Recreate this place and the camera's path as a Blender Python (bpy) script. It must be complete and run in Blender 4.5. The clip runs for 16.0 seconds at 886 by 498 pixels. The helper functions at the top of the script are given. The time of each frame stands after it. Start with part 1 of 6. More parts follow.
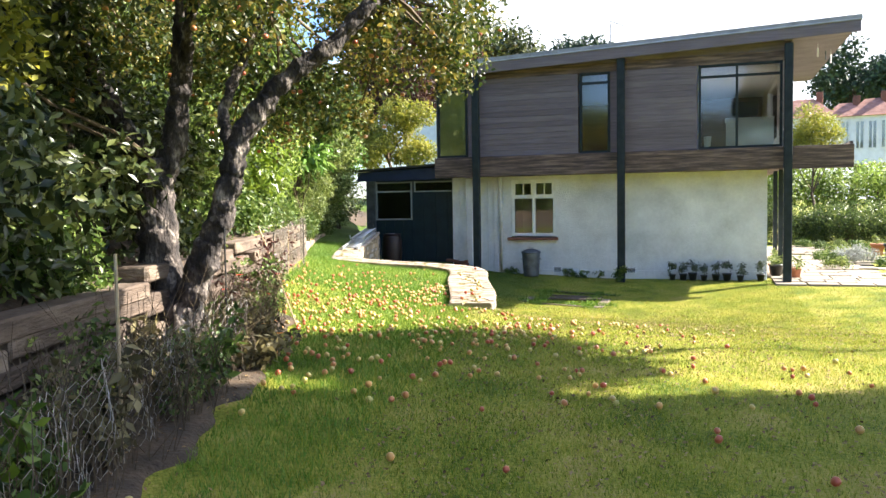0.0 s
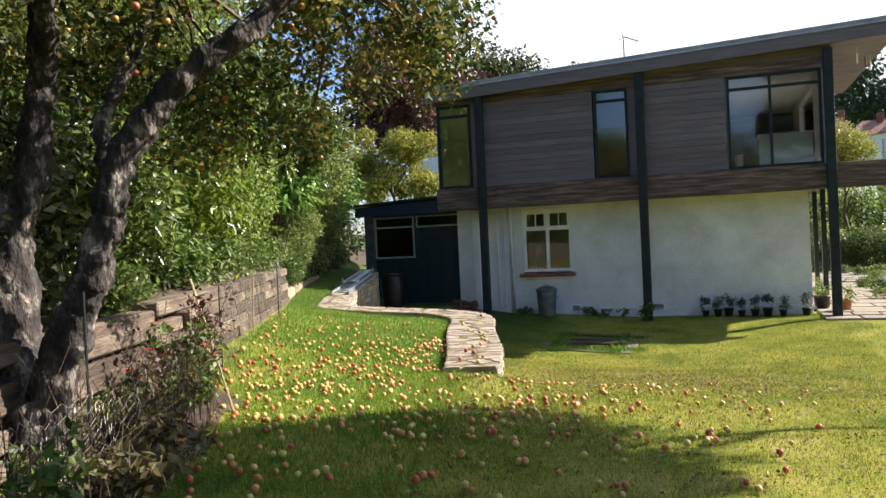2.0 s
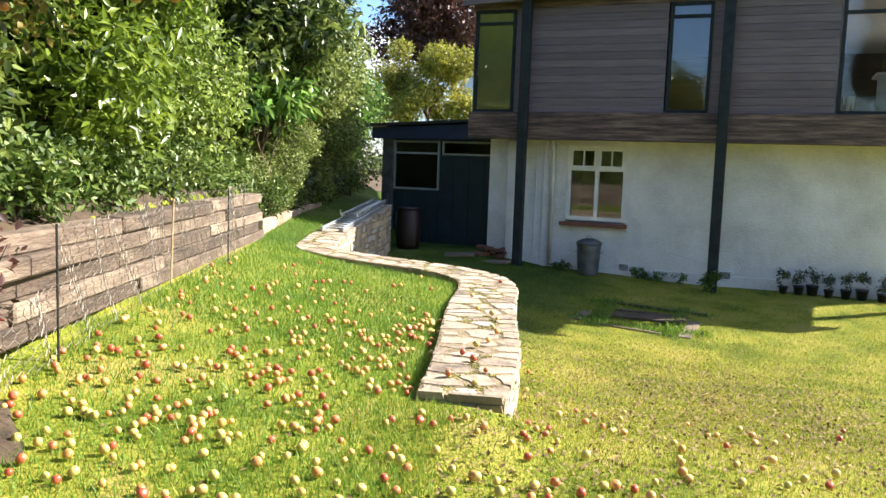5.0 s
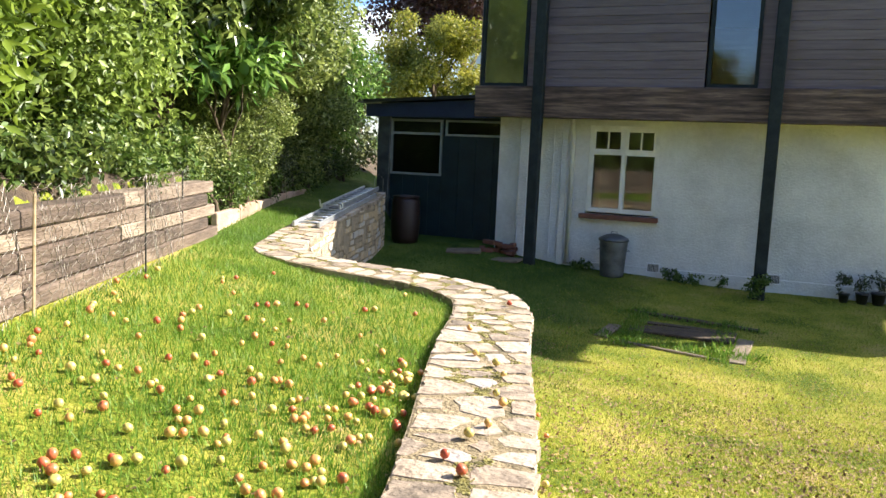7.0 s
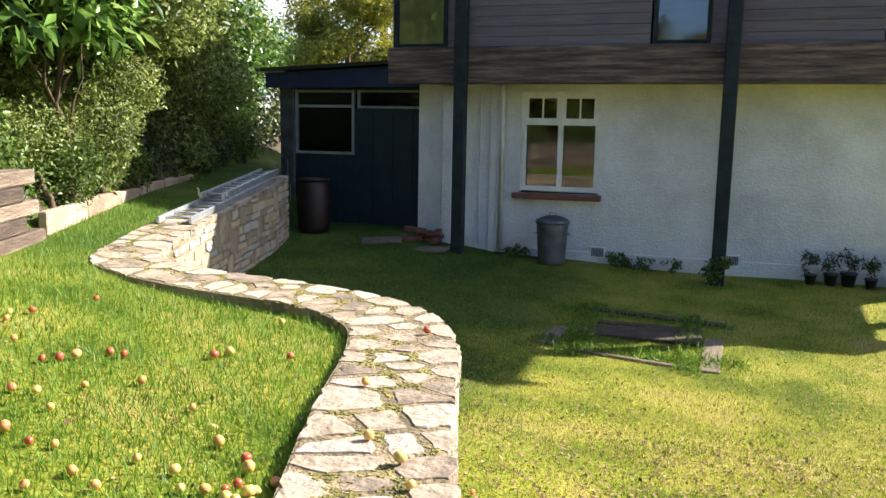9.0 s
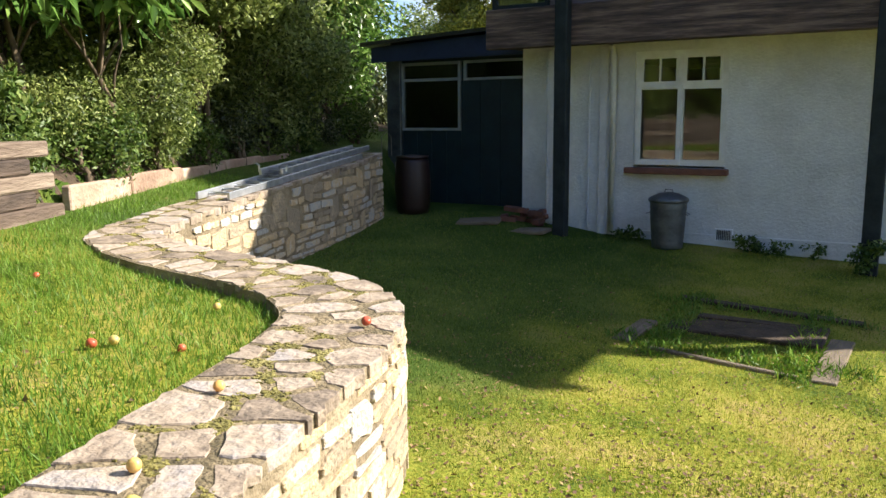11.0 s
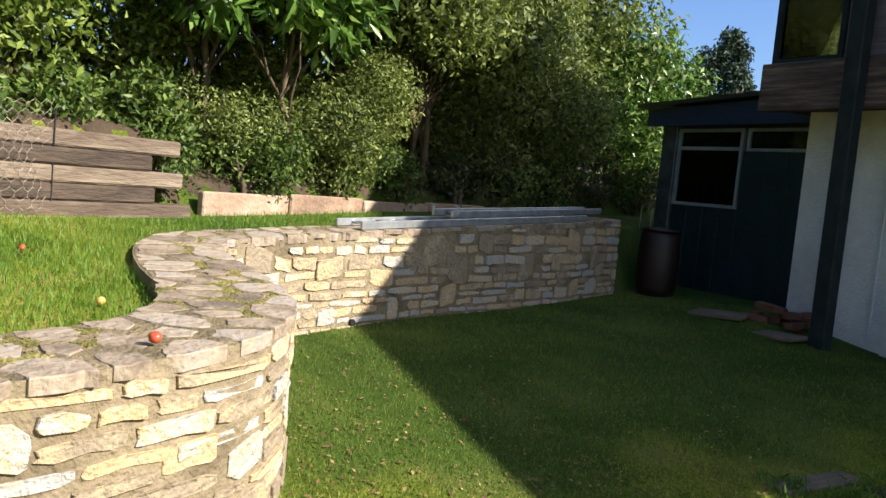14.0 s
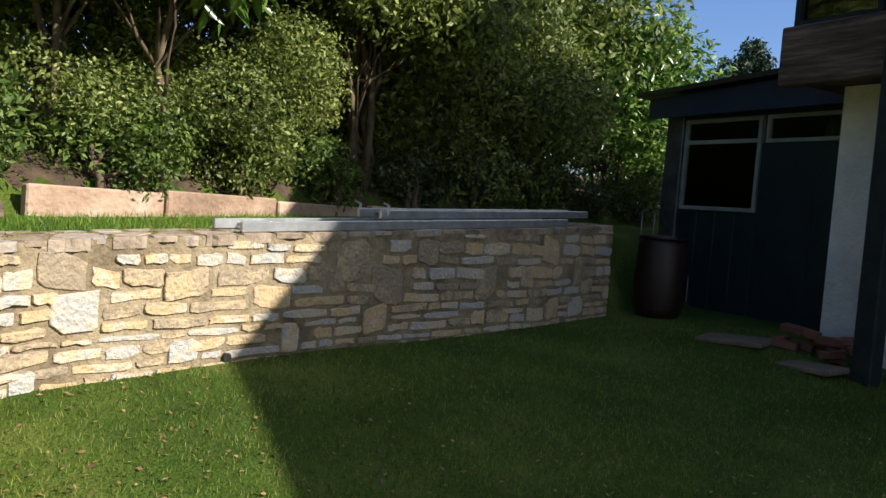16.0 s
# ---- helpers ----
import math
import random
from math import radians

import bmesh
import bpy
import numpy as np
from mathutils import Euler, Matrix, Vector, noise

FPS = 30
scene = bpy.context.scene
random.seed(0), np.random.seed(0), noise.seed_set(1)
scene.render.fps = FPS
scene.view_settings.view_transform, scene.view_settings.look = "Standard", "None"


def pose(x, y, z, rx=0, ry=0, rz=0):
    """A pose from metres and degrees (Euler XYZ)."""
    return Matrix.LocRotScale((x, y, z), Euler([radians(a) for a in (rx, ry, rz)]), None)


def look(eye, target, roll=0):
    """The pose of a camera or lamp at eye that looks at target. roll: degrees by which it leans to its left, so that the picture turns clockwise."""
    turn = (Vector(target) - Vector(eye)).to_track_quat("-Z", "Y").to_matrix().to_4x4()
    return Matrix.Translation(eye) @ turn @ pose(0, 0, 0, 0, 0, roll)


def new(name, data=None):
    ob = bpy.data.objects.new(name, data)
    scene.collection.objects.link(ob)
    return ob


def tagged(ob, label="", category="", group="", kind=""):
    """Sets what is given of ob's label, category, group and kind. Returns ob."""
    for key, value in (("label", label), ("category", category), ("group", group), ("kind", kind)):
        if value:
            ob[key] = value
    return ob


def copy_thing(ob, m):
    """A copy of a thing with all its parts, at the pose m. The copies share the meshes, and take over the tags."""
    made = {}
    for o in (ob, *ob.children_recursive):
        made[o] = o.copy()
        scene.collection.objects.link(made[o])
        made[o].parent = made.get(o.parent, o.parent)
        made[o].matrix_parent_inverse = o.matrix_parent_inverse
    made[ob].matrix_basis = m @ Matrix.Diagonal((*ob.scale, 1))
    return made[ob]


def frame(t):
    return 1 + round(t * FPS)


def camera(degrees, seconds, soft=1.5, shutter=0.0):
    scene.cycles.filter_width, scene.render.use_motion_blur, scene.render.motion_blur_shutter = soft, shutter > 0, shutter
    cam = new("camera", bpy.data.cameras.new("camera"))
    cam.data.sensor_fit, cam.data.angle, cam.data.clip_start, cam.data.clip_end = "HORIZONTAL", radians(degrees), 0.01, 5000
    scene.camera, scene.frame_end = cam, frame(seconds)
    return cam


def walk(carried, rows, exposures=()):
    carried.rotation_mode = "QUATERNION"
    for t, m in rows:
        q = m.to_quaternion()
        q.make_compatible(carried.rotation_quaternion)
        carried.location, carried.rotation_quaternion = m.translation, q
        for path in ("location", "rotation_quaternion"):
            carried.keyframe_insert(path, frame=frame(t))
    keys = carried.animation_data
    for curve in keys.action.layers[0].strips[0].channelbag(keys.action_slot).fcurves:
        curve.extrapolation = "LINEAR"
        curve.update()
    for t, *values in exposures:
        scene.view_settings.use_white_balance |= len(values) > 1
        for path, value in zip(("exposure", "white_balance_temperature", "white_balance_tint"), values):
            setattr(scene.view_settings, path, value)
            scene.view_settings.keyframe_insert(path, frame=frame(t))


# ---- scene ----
cam = camera(58.0, 16.0)

PATH = [
    (0, (4.756, -20.418, 1.911), (4.128, -18.523, 1.8), -0.9),
    (0.5, (4.646, -19.961, 1.932), (4.135, -18.028, 1.879), -0.8),
    (1, (4.566, -19.494, 1.95), (3.979, -17.582, 1.928), -0.3),
    (1.5, (4.465, -19.005, 1.953), (3.921, -17.081, 1.984), -3.5),
    (2, (4.374, -18.49, 1.942), (3.711, -16.603, 1.917), -2.7),
    (2.5, (4.245, -18.002, 1.954), (3.499, -16.148, 1.873), -1.1),
    (3, (4.132, -17.52, 1.969), (3.364, -15.678, 1.832), 0.9),
    (3.5, (4.055, -17.051, 1.975), (3.17, -15.268, 1.792), 1.6),
    (4, (3.954, -16.575, 1.973), (3.16, -14.744, 1.842), 0.2),
    (4.5, (3.809, -16.052, 1.964), (3.027, -14.224, 1.748), 0.6),
    (5, (3.648, -15.554, 2.001), (2.897, -13.711, 1.798), 2.0),
    (5.2, (3.575, -15.356, 2.003), (2.862, -13.499, 1.794), 1.7),
    (7.3, (2.886, -13.262, 2.016), (2.111, -11.435, 1.767), 2.5),
    (7.5, (2.809, -13.074, 2.031), (2.112, -11.204, 1.896), 2.8),
    (8, (2.626, -12.637, 1.998), (1.988, -10.753, 1.782), 3.5),
    (8.5, (2.522, -12.217, 1.981), (1.911, -10.341, 1.655), 1.4),
    (8.7, (2.497, -12.038, 1.973), (1.904, -10.152, 1.666), 1.1),
    (11, (3.143, -10.458, 1.739), (2.137, -8.761, 1.408), -0.6),
    (11.5, (3.454, -10.17, 1.709), (2.375, -8.523, 1.358), 0.1),
    (12, (3.632, -9.862, 1.66), (2.532, -8.216, 1.383), 1.4),
    (12.1, (3.66, -9.836, 1.652), (2.522, -8.216, 1.367), 0.4),
    (12.5, (3.735, -9.524, 1.57), (2.371, -8.073, 1.386), 2.3),
    (13, (3.753, -9.132, 1.538), (2.243, -7.828, 1.401), 3.9),
    (13.5, (3.812, -8.728, 1.488), (2.158, -7.607, 1.407), 4.1),
    (14, (3.808, -8.327, 1.436), (2.133, -7.246, 1.279), 5.4),
    (14.5, (3.613, -7.955, 1.407), (1.91, -6.911, 1.304), 5.8),
    (15, (3.411, -7.579, 1.35), (1.731, -6.493, 1.329), 6.7),
    (15.5, (3.061, -7.181, 1.283), (1.38, -6.101, 1.185), 5.2),
    (16, (2.753, -6.788, 1.258), (1.04, -5.76, 1.157), 4.6),
]
walk(cam, [(t, look(eye, target, roll)) for t, eye, target, roll in PATH],
     exposures=[(0, 2.25), (0.5, 1.7), (1.5, 1.2), (2.5, 1.45), (3.5, 1.65), (5, 1.8), (8.5, 1.7), (12.5, 1.15), (15.5, 0.80), (16, 0.74)])

# ---- light ----
SUN = Vector((0.81, 0.58, 0.7)).normalized()
world = bpy.data.worlds.new("sky")
scene.world = world
world.use_nodes = True
wn = world.node_tree
bg = wn.nodes["Background"]
sky = wn.nodes.new("ShaderNodeTexSky")
sky.sky_type = "NISHITA"
sky.sun_disc = False
sky.sun_elevation = math.asin(SUN.z)
sky.sun_rotation = math.atan2(SUN.x, SUN.y)
sky.dust_density = 0.3
sky.air_density = 1.3
sky.ozone_density = 3.0
cmap = wn.nodes.new("ShaderNodeMapping")
ccoord = wn.nodes.new("ShaderNodeTexCoord")
cnoise = wn.nodes.new("ShaderNodeTexNoise")
cramp = wn.nodes.new("ShaderNodeValToRGB")
cmix = wn.nodes.new("ShaderNodeMixRGB")
cmap.inputs["Scale"].default_value = (1.2, 1.2, 4.0)
cnoise.inputs["Scale"].default_value = 1.6
cnoise.inputs["Detail"].default_value = 8
cnoise.inputs["Distortion"].default_value = 0.6
cramp.color_ramp.elements[0].position = 0.60
cramp.color_ramp.elements[1].position = 0.72
cmix.inputs[2].default_value = (8.0, 8.4, 9.2, 1)
wn.links.new(ccoord.outputs["Generated"], cmap.inputs["Vector"])
wn.links.new(cmap.outputs["Vector"], cnoise.inputs["Vector"])
cdot = wn.nodes.new("ShaderNodeVectorMath")
cdot.operation = "DOT_PRODUCT"
cdot.inputs[1].default_value = (SUN.x * 0.9, SUN.y * 0.9 + 0.15, SUN.z * 0.5)
cshift = wn.nodes.new("ShaderNodeMath")
cshift.operation = "MULTIPLY_ADD"
cshift.inputs[1].default_value = 0.33
wn.links.new(ccoord.outputs["Generated"], cdot.inputs[0])
wn.links.new(cdot.outputs["Value"], cshift.inputs[0])
wn.links.new(cnoise.outputs["Fac"], cshift.inputs[2])
wn.links.new(cshift.outputs[0], cramp.inputs["Fac"])
wn.links.new(cramp.outputs["Color"], cmix.inputs["Fac"])
tint = wn.nodes.new("ShaderNodeMixRGB")
tint.blend_type = "MULTIPLY"
tint.inputs["Fac"].default_value = 1.0
tint.inputs[2].default_value = (0.85, 1.0, 1.4, 1)
wn.links.new(sky.outputs["Color"], tint.inputs[1])
wn.links.new(tint.outputs["Color"], cmix.inputs[1])
wn.links.new(cmix.outputs["Color"], bg.inputs["Color"])
bg.inputs["Strength"].default_value = 0.066
sun = new("sun", bpy.data.lights.new("sun", "SUN"))
sun.data.energy = 5.0
sun.data.angle = radians(0.53)
sun.data.color = (1.0, 0.93, 0.82)
sun.matrix_world = look(SUN * 50, (0, 0, 0))

# ---- materials ----
def material(name, colors, scale=8.0, rough=0.7, bump=0.0, bump_scale=None, metallic=0.0, detail=6.0,
             stretch=(1, 1, 1), island=0.0, obj=0.0, spec=0.5, translucent=0.0, transmission=0.0,
             fine=0.35, fine_scale=6.0):
    """Noise between colours at two scales, with relief."""
    m = bpy.data.materials.new(name)
    m.use_nodes = True
    nt = m.node_tree
    N, L = nt.nodes, nt.links
    p = N["Principled BSDF"]
    p.inputs["Roughness"].default_value = rough
    p.inputs["Metallic"].default_value = metallic
    p.inputs["Specular IOR Level"].default_value = spec
    p.inputs["Transmission Weight"].default_value = transmission
    co = N.new("ShaderNodeTexCoord")
    mp = N.new("ShaderNodeMapping")
    mp.inputs["Scale"].default_value = stretch
    L.new(co.outputs["Object"], mp.inputs["Vector"])
    n1 = N.new("ShaderNodeTexNoise")
    n1.inputs["Scale"].default_value = scale
    n1.inputs["Detail"].default_value = detail
    n2 = N.new("ShaderNodeTexNoise")
    n2.inputs["Scale"].default_value = scale * fine_scale
    n2.inputs["Detail"].default_value = 4
    L.new(mp.outputs["Vector"], n1.inputs["Vector"])
    L.new(mp.outputs["Vector"], n2.inputs["Vector"])
    add = N.new("ShaderNodeMath")
    add.operation = "MULTIPLY_ADD"
    L.new(n2.outputs["Fac"], add.inputs[0])
    add.inputs[1].default_value = fine
    L.new(n1.outputs["Fac"], add.inputs[2])
    sub = N.new("ShaderNodeMath")
    sub.operation = "SUBTRACT"
    L.new(add.outputs[0], sub.inputs[0])
    sub.inputs[1].default_value = fine * 0.5
    fac = sub
    if island or obj:
        src = N.new("ShaderNodeNewGeometry").outputs["Random Per Island"] if island else N.new("ShaderNodeObjectInfo").outputs["Random"]
        k = island or obj
        ma = N.new("ShaderNodeMath")
        ma.operation = "MULTIPLY_ADD"
        L.new(src, ma.inputs[0])
        ma.inputs[1].default_value = k
        L.new(fac.outputs[0], ma.inputs[2])
        mb = N.new("ShaderNodeMath")
        mb.operation = "SUBTRACT"
        L.new(ma.outputs[0], mb.inputs[0])
        mb.inputs[1].default_value = k * 0.5
        fac = mb
    ramp = N.new("ShaderNodeValToRGB")
    els = ramp.color_ramp.elements
    lo, hi = (0.3, 0.7) if not (island or obj) else (0.15, 0.85)
    for i, c in enumerate(colors):
        pos = lo + (hi - lo) * i / max(1, len(colors) - 1)
        e = els[i] if i < 2 else els.new(pos)
        e.position = pos
        e.color = (*c, 1)
    L.new(fac.outputs[0], ramp.inputs["Fac"])
    L.new(ramp.outputs["Color"], p.inputs["Base Color"])
    if bump:
        b = N.new("ShaderNodeBump")
        b.inputs["Strength"].default_value = min(1.0, bump)
        b.inputs["Distance"].default_value = 0.02 * max(1.0, bump)
        n3 = n2
        if bump_scale:
            n3 = N.new("ShaderNodeTexNoise")
            n3.inputs["Scale"].default_value = bump_scale
            n3.inputs["Detail"].default_value = 5
            L.new(mp.outputs["Vector"], n3.inputs["Vector"])
        L.new(n3.outputs["Fac"], b.inputs["Height"])
        L.new(b.outputs["Normal"], p.inputs["Normal"])
    if translucent:
        tr = N.new("ShaderNodeBsdfTranslucent")
        mix = N.new("ShaderNodeMixShader")
        mix.inputs["Fac"].default_value = translucent
        out = N["Material Output"]
        L.new(ramp.outputs["Color"], tr.inputs["Color"])
        L.new(p.outputs["BSDF"], mix.inputs[1])
        L.new(tr.outputs["BSDF"], mix.inputs[2])
        L.new(mix.outputs["Shader"], out.inputs["Surface"])
    return m


M = {}
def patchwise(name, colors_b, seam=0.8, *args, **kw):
    """A lawn material that turns greener towards the stone wall's foot, and darker, which paints in shade."""
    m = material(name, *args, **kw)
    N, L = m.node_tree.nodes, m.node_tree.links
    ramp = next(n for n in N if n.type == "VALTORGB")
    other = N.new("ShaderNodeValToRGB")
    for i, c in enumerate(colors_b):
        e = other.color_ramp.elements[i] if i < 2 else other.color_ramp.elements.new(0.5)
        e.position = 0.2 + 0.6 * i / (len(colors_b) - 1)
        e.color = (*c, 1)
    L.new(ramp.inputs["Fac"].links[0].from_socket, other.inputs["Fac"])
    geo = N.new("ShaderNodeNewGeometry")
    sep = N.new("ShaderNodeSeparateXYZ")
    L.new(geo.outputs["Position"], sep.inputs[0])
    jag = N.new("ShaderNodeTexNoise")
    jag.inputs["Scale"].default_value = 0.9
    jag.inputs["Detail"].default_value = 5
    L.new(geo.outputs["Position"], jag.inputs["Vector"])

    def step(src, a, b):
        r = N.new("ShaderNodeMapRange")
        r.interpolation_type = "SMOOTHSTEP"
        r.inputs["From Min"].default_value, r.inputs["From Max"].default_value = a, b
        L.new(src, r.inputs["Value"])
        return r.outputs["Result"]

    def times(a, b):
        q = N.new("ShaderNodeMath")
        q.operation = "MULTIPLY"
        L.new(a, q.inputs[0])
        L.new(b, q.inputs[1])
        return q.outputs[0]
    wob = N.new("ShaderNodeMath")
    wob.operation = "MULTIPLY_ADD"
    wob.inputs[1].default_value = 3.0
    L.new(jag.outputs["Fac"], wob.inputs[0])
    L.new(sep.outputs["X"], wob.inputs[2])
    # where the greener turf with painted shade takes over
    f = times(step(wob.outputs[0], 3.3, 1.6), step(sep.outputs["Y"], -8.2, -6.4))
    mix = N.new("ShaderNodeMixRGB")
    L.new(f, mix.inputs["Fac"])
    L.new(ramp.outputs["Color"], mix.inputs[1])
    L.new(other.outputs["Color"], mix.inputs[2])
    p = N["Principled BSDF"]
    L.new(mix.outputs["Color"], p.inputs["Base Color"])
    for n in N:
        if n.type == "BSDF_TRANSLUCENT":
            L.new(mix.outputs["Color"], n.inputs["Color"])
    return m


# first colours: greener turf by the wall, darkened in place of shade
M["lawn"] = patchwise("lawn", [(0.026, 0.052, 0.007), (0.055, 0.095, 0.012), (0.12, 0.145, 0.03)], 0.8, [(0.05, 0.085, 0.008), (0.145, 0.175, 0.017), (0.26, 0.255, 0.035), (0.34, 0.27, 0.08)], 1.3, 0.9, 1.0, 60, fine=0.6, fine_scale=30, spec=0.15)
M["soil"] = material("soil", [(0.03, 0.02, 0.012), (0.09, 0.06, 0.035)], 6, 0.95, 1.0, 30)
M["grass"] = material("grass_blades", [(0.065, 0.14, 0.012), (0.125, 0.25, 0.020), (0.24, 0.33, 0.05)], 0.8, 0.55, island=0.5, translucent=0.35)
M["render_wall"] = material("white_render", [(0.55, 0.55, 0.52), (0.78, 0.78, 0.75)], 1.3, 0.85, 0.9, 28, fine=0.3, fine_scale=12)
M["yellow_paint"] = material("cream_paint", [(0.62, 0.6, 0.42), (0.72, 0.70, 0.52)], 3, 0.6)
M["window_paint"] = material("white_window_paint", [(0.66, 0.65, 0.6), (0.8, 0.8, 0.77)], 6, 0.45)
M["post"] = material("green_black_paint", [(0.009, 0.014, 0.016), (0.022, 0.032, 0.034)], 5, 0.65, 0.2, spec=0.25)
M["board"] = material("weathered_board", [(0.098, 0.080, 0.086), (0.148, 0.120, 0.130), (0.205, 0.172, 0.178)], 3.0, 0.75, 0.6, stretch=(0.5, 1, 9), obj=0.35)
M["beam"] = material("stained_beam", [(0.035, 0.023, 0.02), (0.10, 0.066, 0.052), (0.23, 0.16, 0.115)], 2.2, 0.75, 0.6, stretch=(0.6, 1, 8))
M["roof"] = material("roof_felt", [(0.2, 0.2, 0.21), (0.32, 0.32, 0.33)], 4, 0.8, 0.3)
M["lead"] = material("metal_edge", [(0.35, 0.36, 0.38), (0.5, 0.5, 0.52)], 6, 0.4, metallic=0.6)
M["teal"] = material("dark_teal_paint", [(0.005, 0.016, 0.022), (0.009, 0.028, 0.036)], 3, 0.55, 0.3)
M["shed_frame"] = material("dull_grey_paint", [(0.22, 0.24, 0.24), (0.34, 0.36, 0.35)], 6, 0.55)
M["navy"] = material("navy_paint", [(0.01, 0.02, 0.06), (0.02, 0.035, 0.09)], 3, 0.5)
M["sleeper"] = material("railway_sleeper", [(0.04, 0.027, 0.02), (0.115, 0.08, 0.058), (0.27, 0.21, 0.155)], 3.5, 0.85, 0.9, 18, stretch=(0.5, 1, 2.5), obj=0.5)
M["kerbwood"] = material("kerb_board", [(0.16, 0.10, 0.07), (0.36, 0.24, 0.17), (0.5, 0.38, 0.29)], 5, 0.9, 0.8, 24, obj=0.3)
M["stone"] = material("wall_stone", [(0.30, 0.24, 0.17), (0.47, 0.36, 0.23), (0.52, 0.37, 0.20), (0.55, 0.46, 0.34), (0.42, 0.405, 0.385)], 7, 0.85, 1.2, 34, fine=0.6, obj=0.8)
M["stone_i"] = material("wall_stone_joined", [(0.30, 0.24, 0.17), (0.47, 0.36, 0.23), (0.52, 0.37, 0.20), (0.55, 0.46, 0.34), (0.42, 0.405, 0.385)], 7, 0.85, 1.2, 34, fine=0.6, island=0.8)
M["cap"] = material("cap_stone", [(0.13, 0.10, 0.075), (0.265, 0.205, 0.15), (0.385, 0.31, 0.235), (0.345, 0.305, 0.28)], 9, 0.9, 1.0, 22, obj=0.5)
M["stone_end"] = material("end_stone", [(0.22, 0.175, 0.12), (0.29, 0.23, 0.155), (0.34, 0.275, 0.19)], 5, 0.9, 0.9, 24, island=0.8)
M["mortar"] = material("mortar_and_moss", [(0.15, 0.115, 0.07), (0.26, 0.205, 0.13), (0.35, 0.285, 0.19)], 3.0, 0.95, 1.0, 40)
M["bark"] = material("apple_bark", [(0.010, 0.008, 0.008), (0.03, 0.024, 0.022), (0.07, 0.056, 0.05), (0.33, 0.28, 0.24)], 9, 0.95, 1.6, 30, stretch=(1, 1, 0.5))
M["twig"] = material("twig", [(0.05, 0.035, 0.02), (0.14, 0.1, 0.06)], 9, 0.9)
M["galv"] = material("galvanised_steel", [(0.075, 0.082, 0.085), (0.15, 0.165, 0.175)], 6, 0.45, metallic=0.5)
M["alu"] = material("aluminium", [(0.40, 0.42, 0.44), (0.62, 0.64, 0.67)], 9, 0.35, metallic=0.7)
M["brick"] = material("brick", [(0.11, 0.045, 0.03), (0.23, 0.095, 0.06)], 8, 0.85, 0.6, obj=0.3)
M["rust"] = material("dark_red_plastic", [(0.012, 0.005, 0.004), (0.024, 0.009, 0.007)], 4, 0.5)
M["paving"] = material("paving_stone", [(0.20, 0.165, 0.12), (0.34, 0.28, 0.21)], 4, 0.85, 0.5, obj=0.4)
M["plank"] = material("old_plank", [(0.09, 0.07, 0.045), (0.26, 0.2, 0.14)], 4, 0.9, 0.8, stretch=(1, 6, 1), obj=0.3)
M["black"] = material("black_plastic", [(0.012, 0.012, 0.012), (0.03, 0.03, 0.03)], 8, 0.45)
M["terracotta"] = material("terracotta", [(0.35, 0.13, 0.07), (0.5, 0.22, 0.13)], 8, 0.8)
M["cane"] = material("bamboo_cane", [(0.35, 0.25, 0.14), (0.55, 0.43, 0.28)], 20, 0.6)
M["wire"] = material("galvanised_wire", [(0.20, 0.17, 0.14), (0.42, 0.38, 0.34)], 20, 0.65)
M["dark_in"] = material("dim_interior", [(0.14, 0.13, 0.12), (0.26, 0.24, 0.21)], 2, 0.9)
M["blind"] = material("olive_blind", [(0.19, 0.20, 0.08), (0.25, 0.25, 0.11)], 3, 0.7)
M["white"] = material("white_plaster", [(0.7, 0.7, 0.7), (0.82, 0.82, 0.82)], 3, 0.7)
M["tile"] = material("clay_roof_tile", [(0.22, 0.09, 0.06), (0.42, 0.2, 0.14)], 3, 0.85, 0.4)
M["apple"] = material("apple_skin", [(0.46, 0.085, 0.04), (0.58, 0.22, 0.08), (0.66, 0.35, 0.10), (0.68, 0.45, 0.14), (0.52, 0.43, 0.12)], 9, 0.35, obj=0.9)
M["apple_i"] = material("apple_skin_joined", [(0.46, 0.085, 0.04), (0.58, 0.22, 0.08), (0.66, 0.35, 0.10), (0.68, 0.45, 0.14), (0.52, 0.43, 0.12)], 9, 0.35, island=0.9)
# blades of the same greener turf, shade again put into the colour
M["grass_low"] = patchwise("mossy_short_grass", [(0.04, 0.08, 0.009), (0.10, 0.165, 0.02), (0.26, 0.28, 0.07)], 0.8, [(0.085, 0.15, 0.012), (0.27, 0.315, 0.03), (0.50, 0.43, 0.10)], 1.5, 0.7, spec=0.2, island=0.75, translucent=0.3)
M["moss"] = material("moss", [(0.10, 0.08, 0.04), (0.21, 0.16, 0.09), (0.32, 0.25, 0.15)], 7, 0.95, 1.0, 50)
M["moss_green"] = material("living_moss", [(0.09, 0.08, 0.025), (0.19, 0.165, 0.04), (0.30, 0.26, 0.09)], 9, 0.95, 1.0, 60)
M["dead"] = material("dead_leaf", [(0.08, 0.04, 0.018), (0.19, 0.11, 0.05), (0.34, 0.24, 0.10)], 9, 0.8, island=0.6)
M["red_flower"] = material("red_petal", [(0.45, 0.01, 0.01), (0.75, 0.04, 0.02)], 9, 0.5, island=0.6, translucent=0.3)
M["orange_flower"] = material("orange_petal", [(0.7, 0.2, 0.01), (0.8, 0.35, 0.02)], 9, 0.5, translucent=0.3)


def leafmat(name, a, b, c, tr=0.35, rough=0.4):
    return material(name, [a, b, c], 0.7, rough, island=0.7, translucent=tr, fine=0.2, spec=0.45)


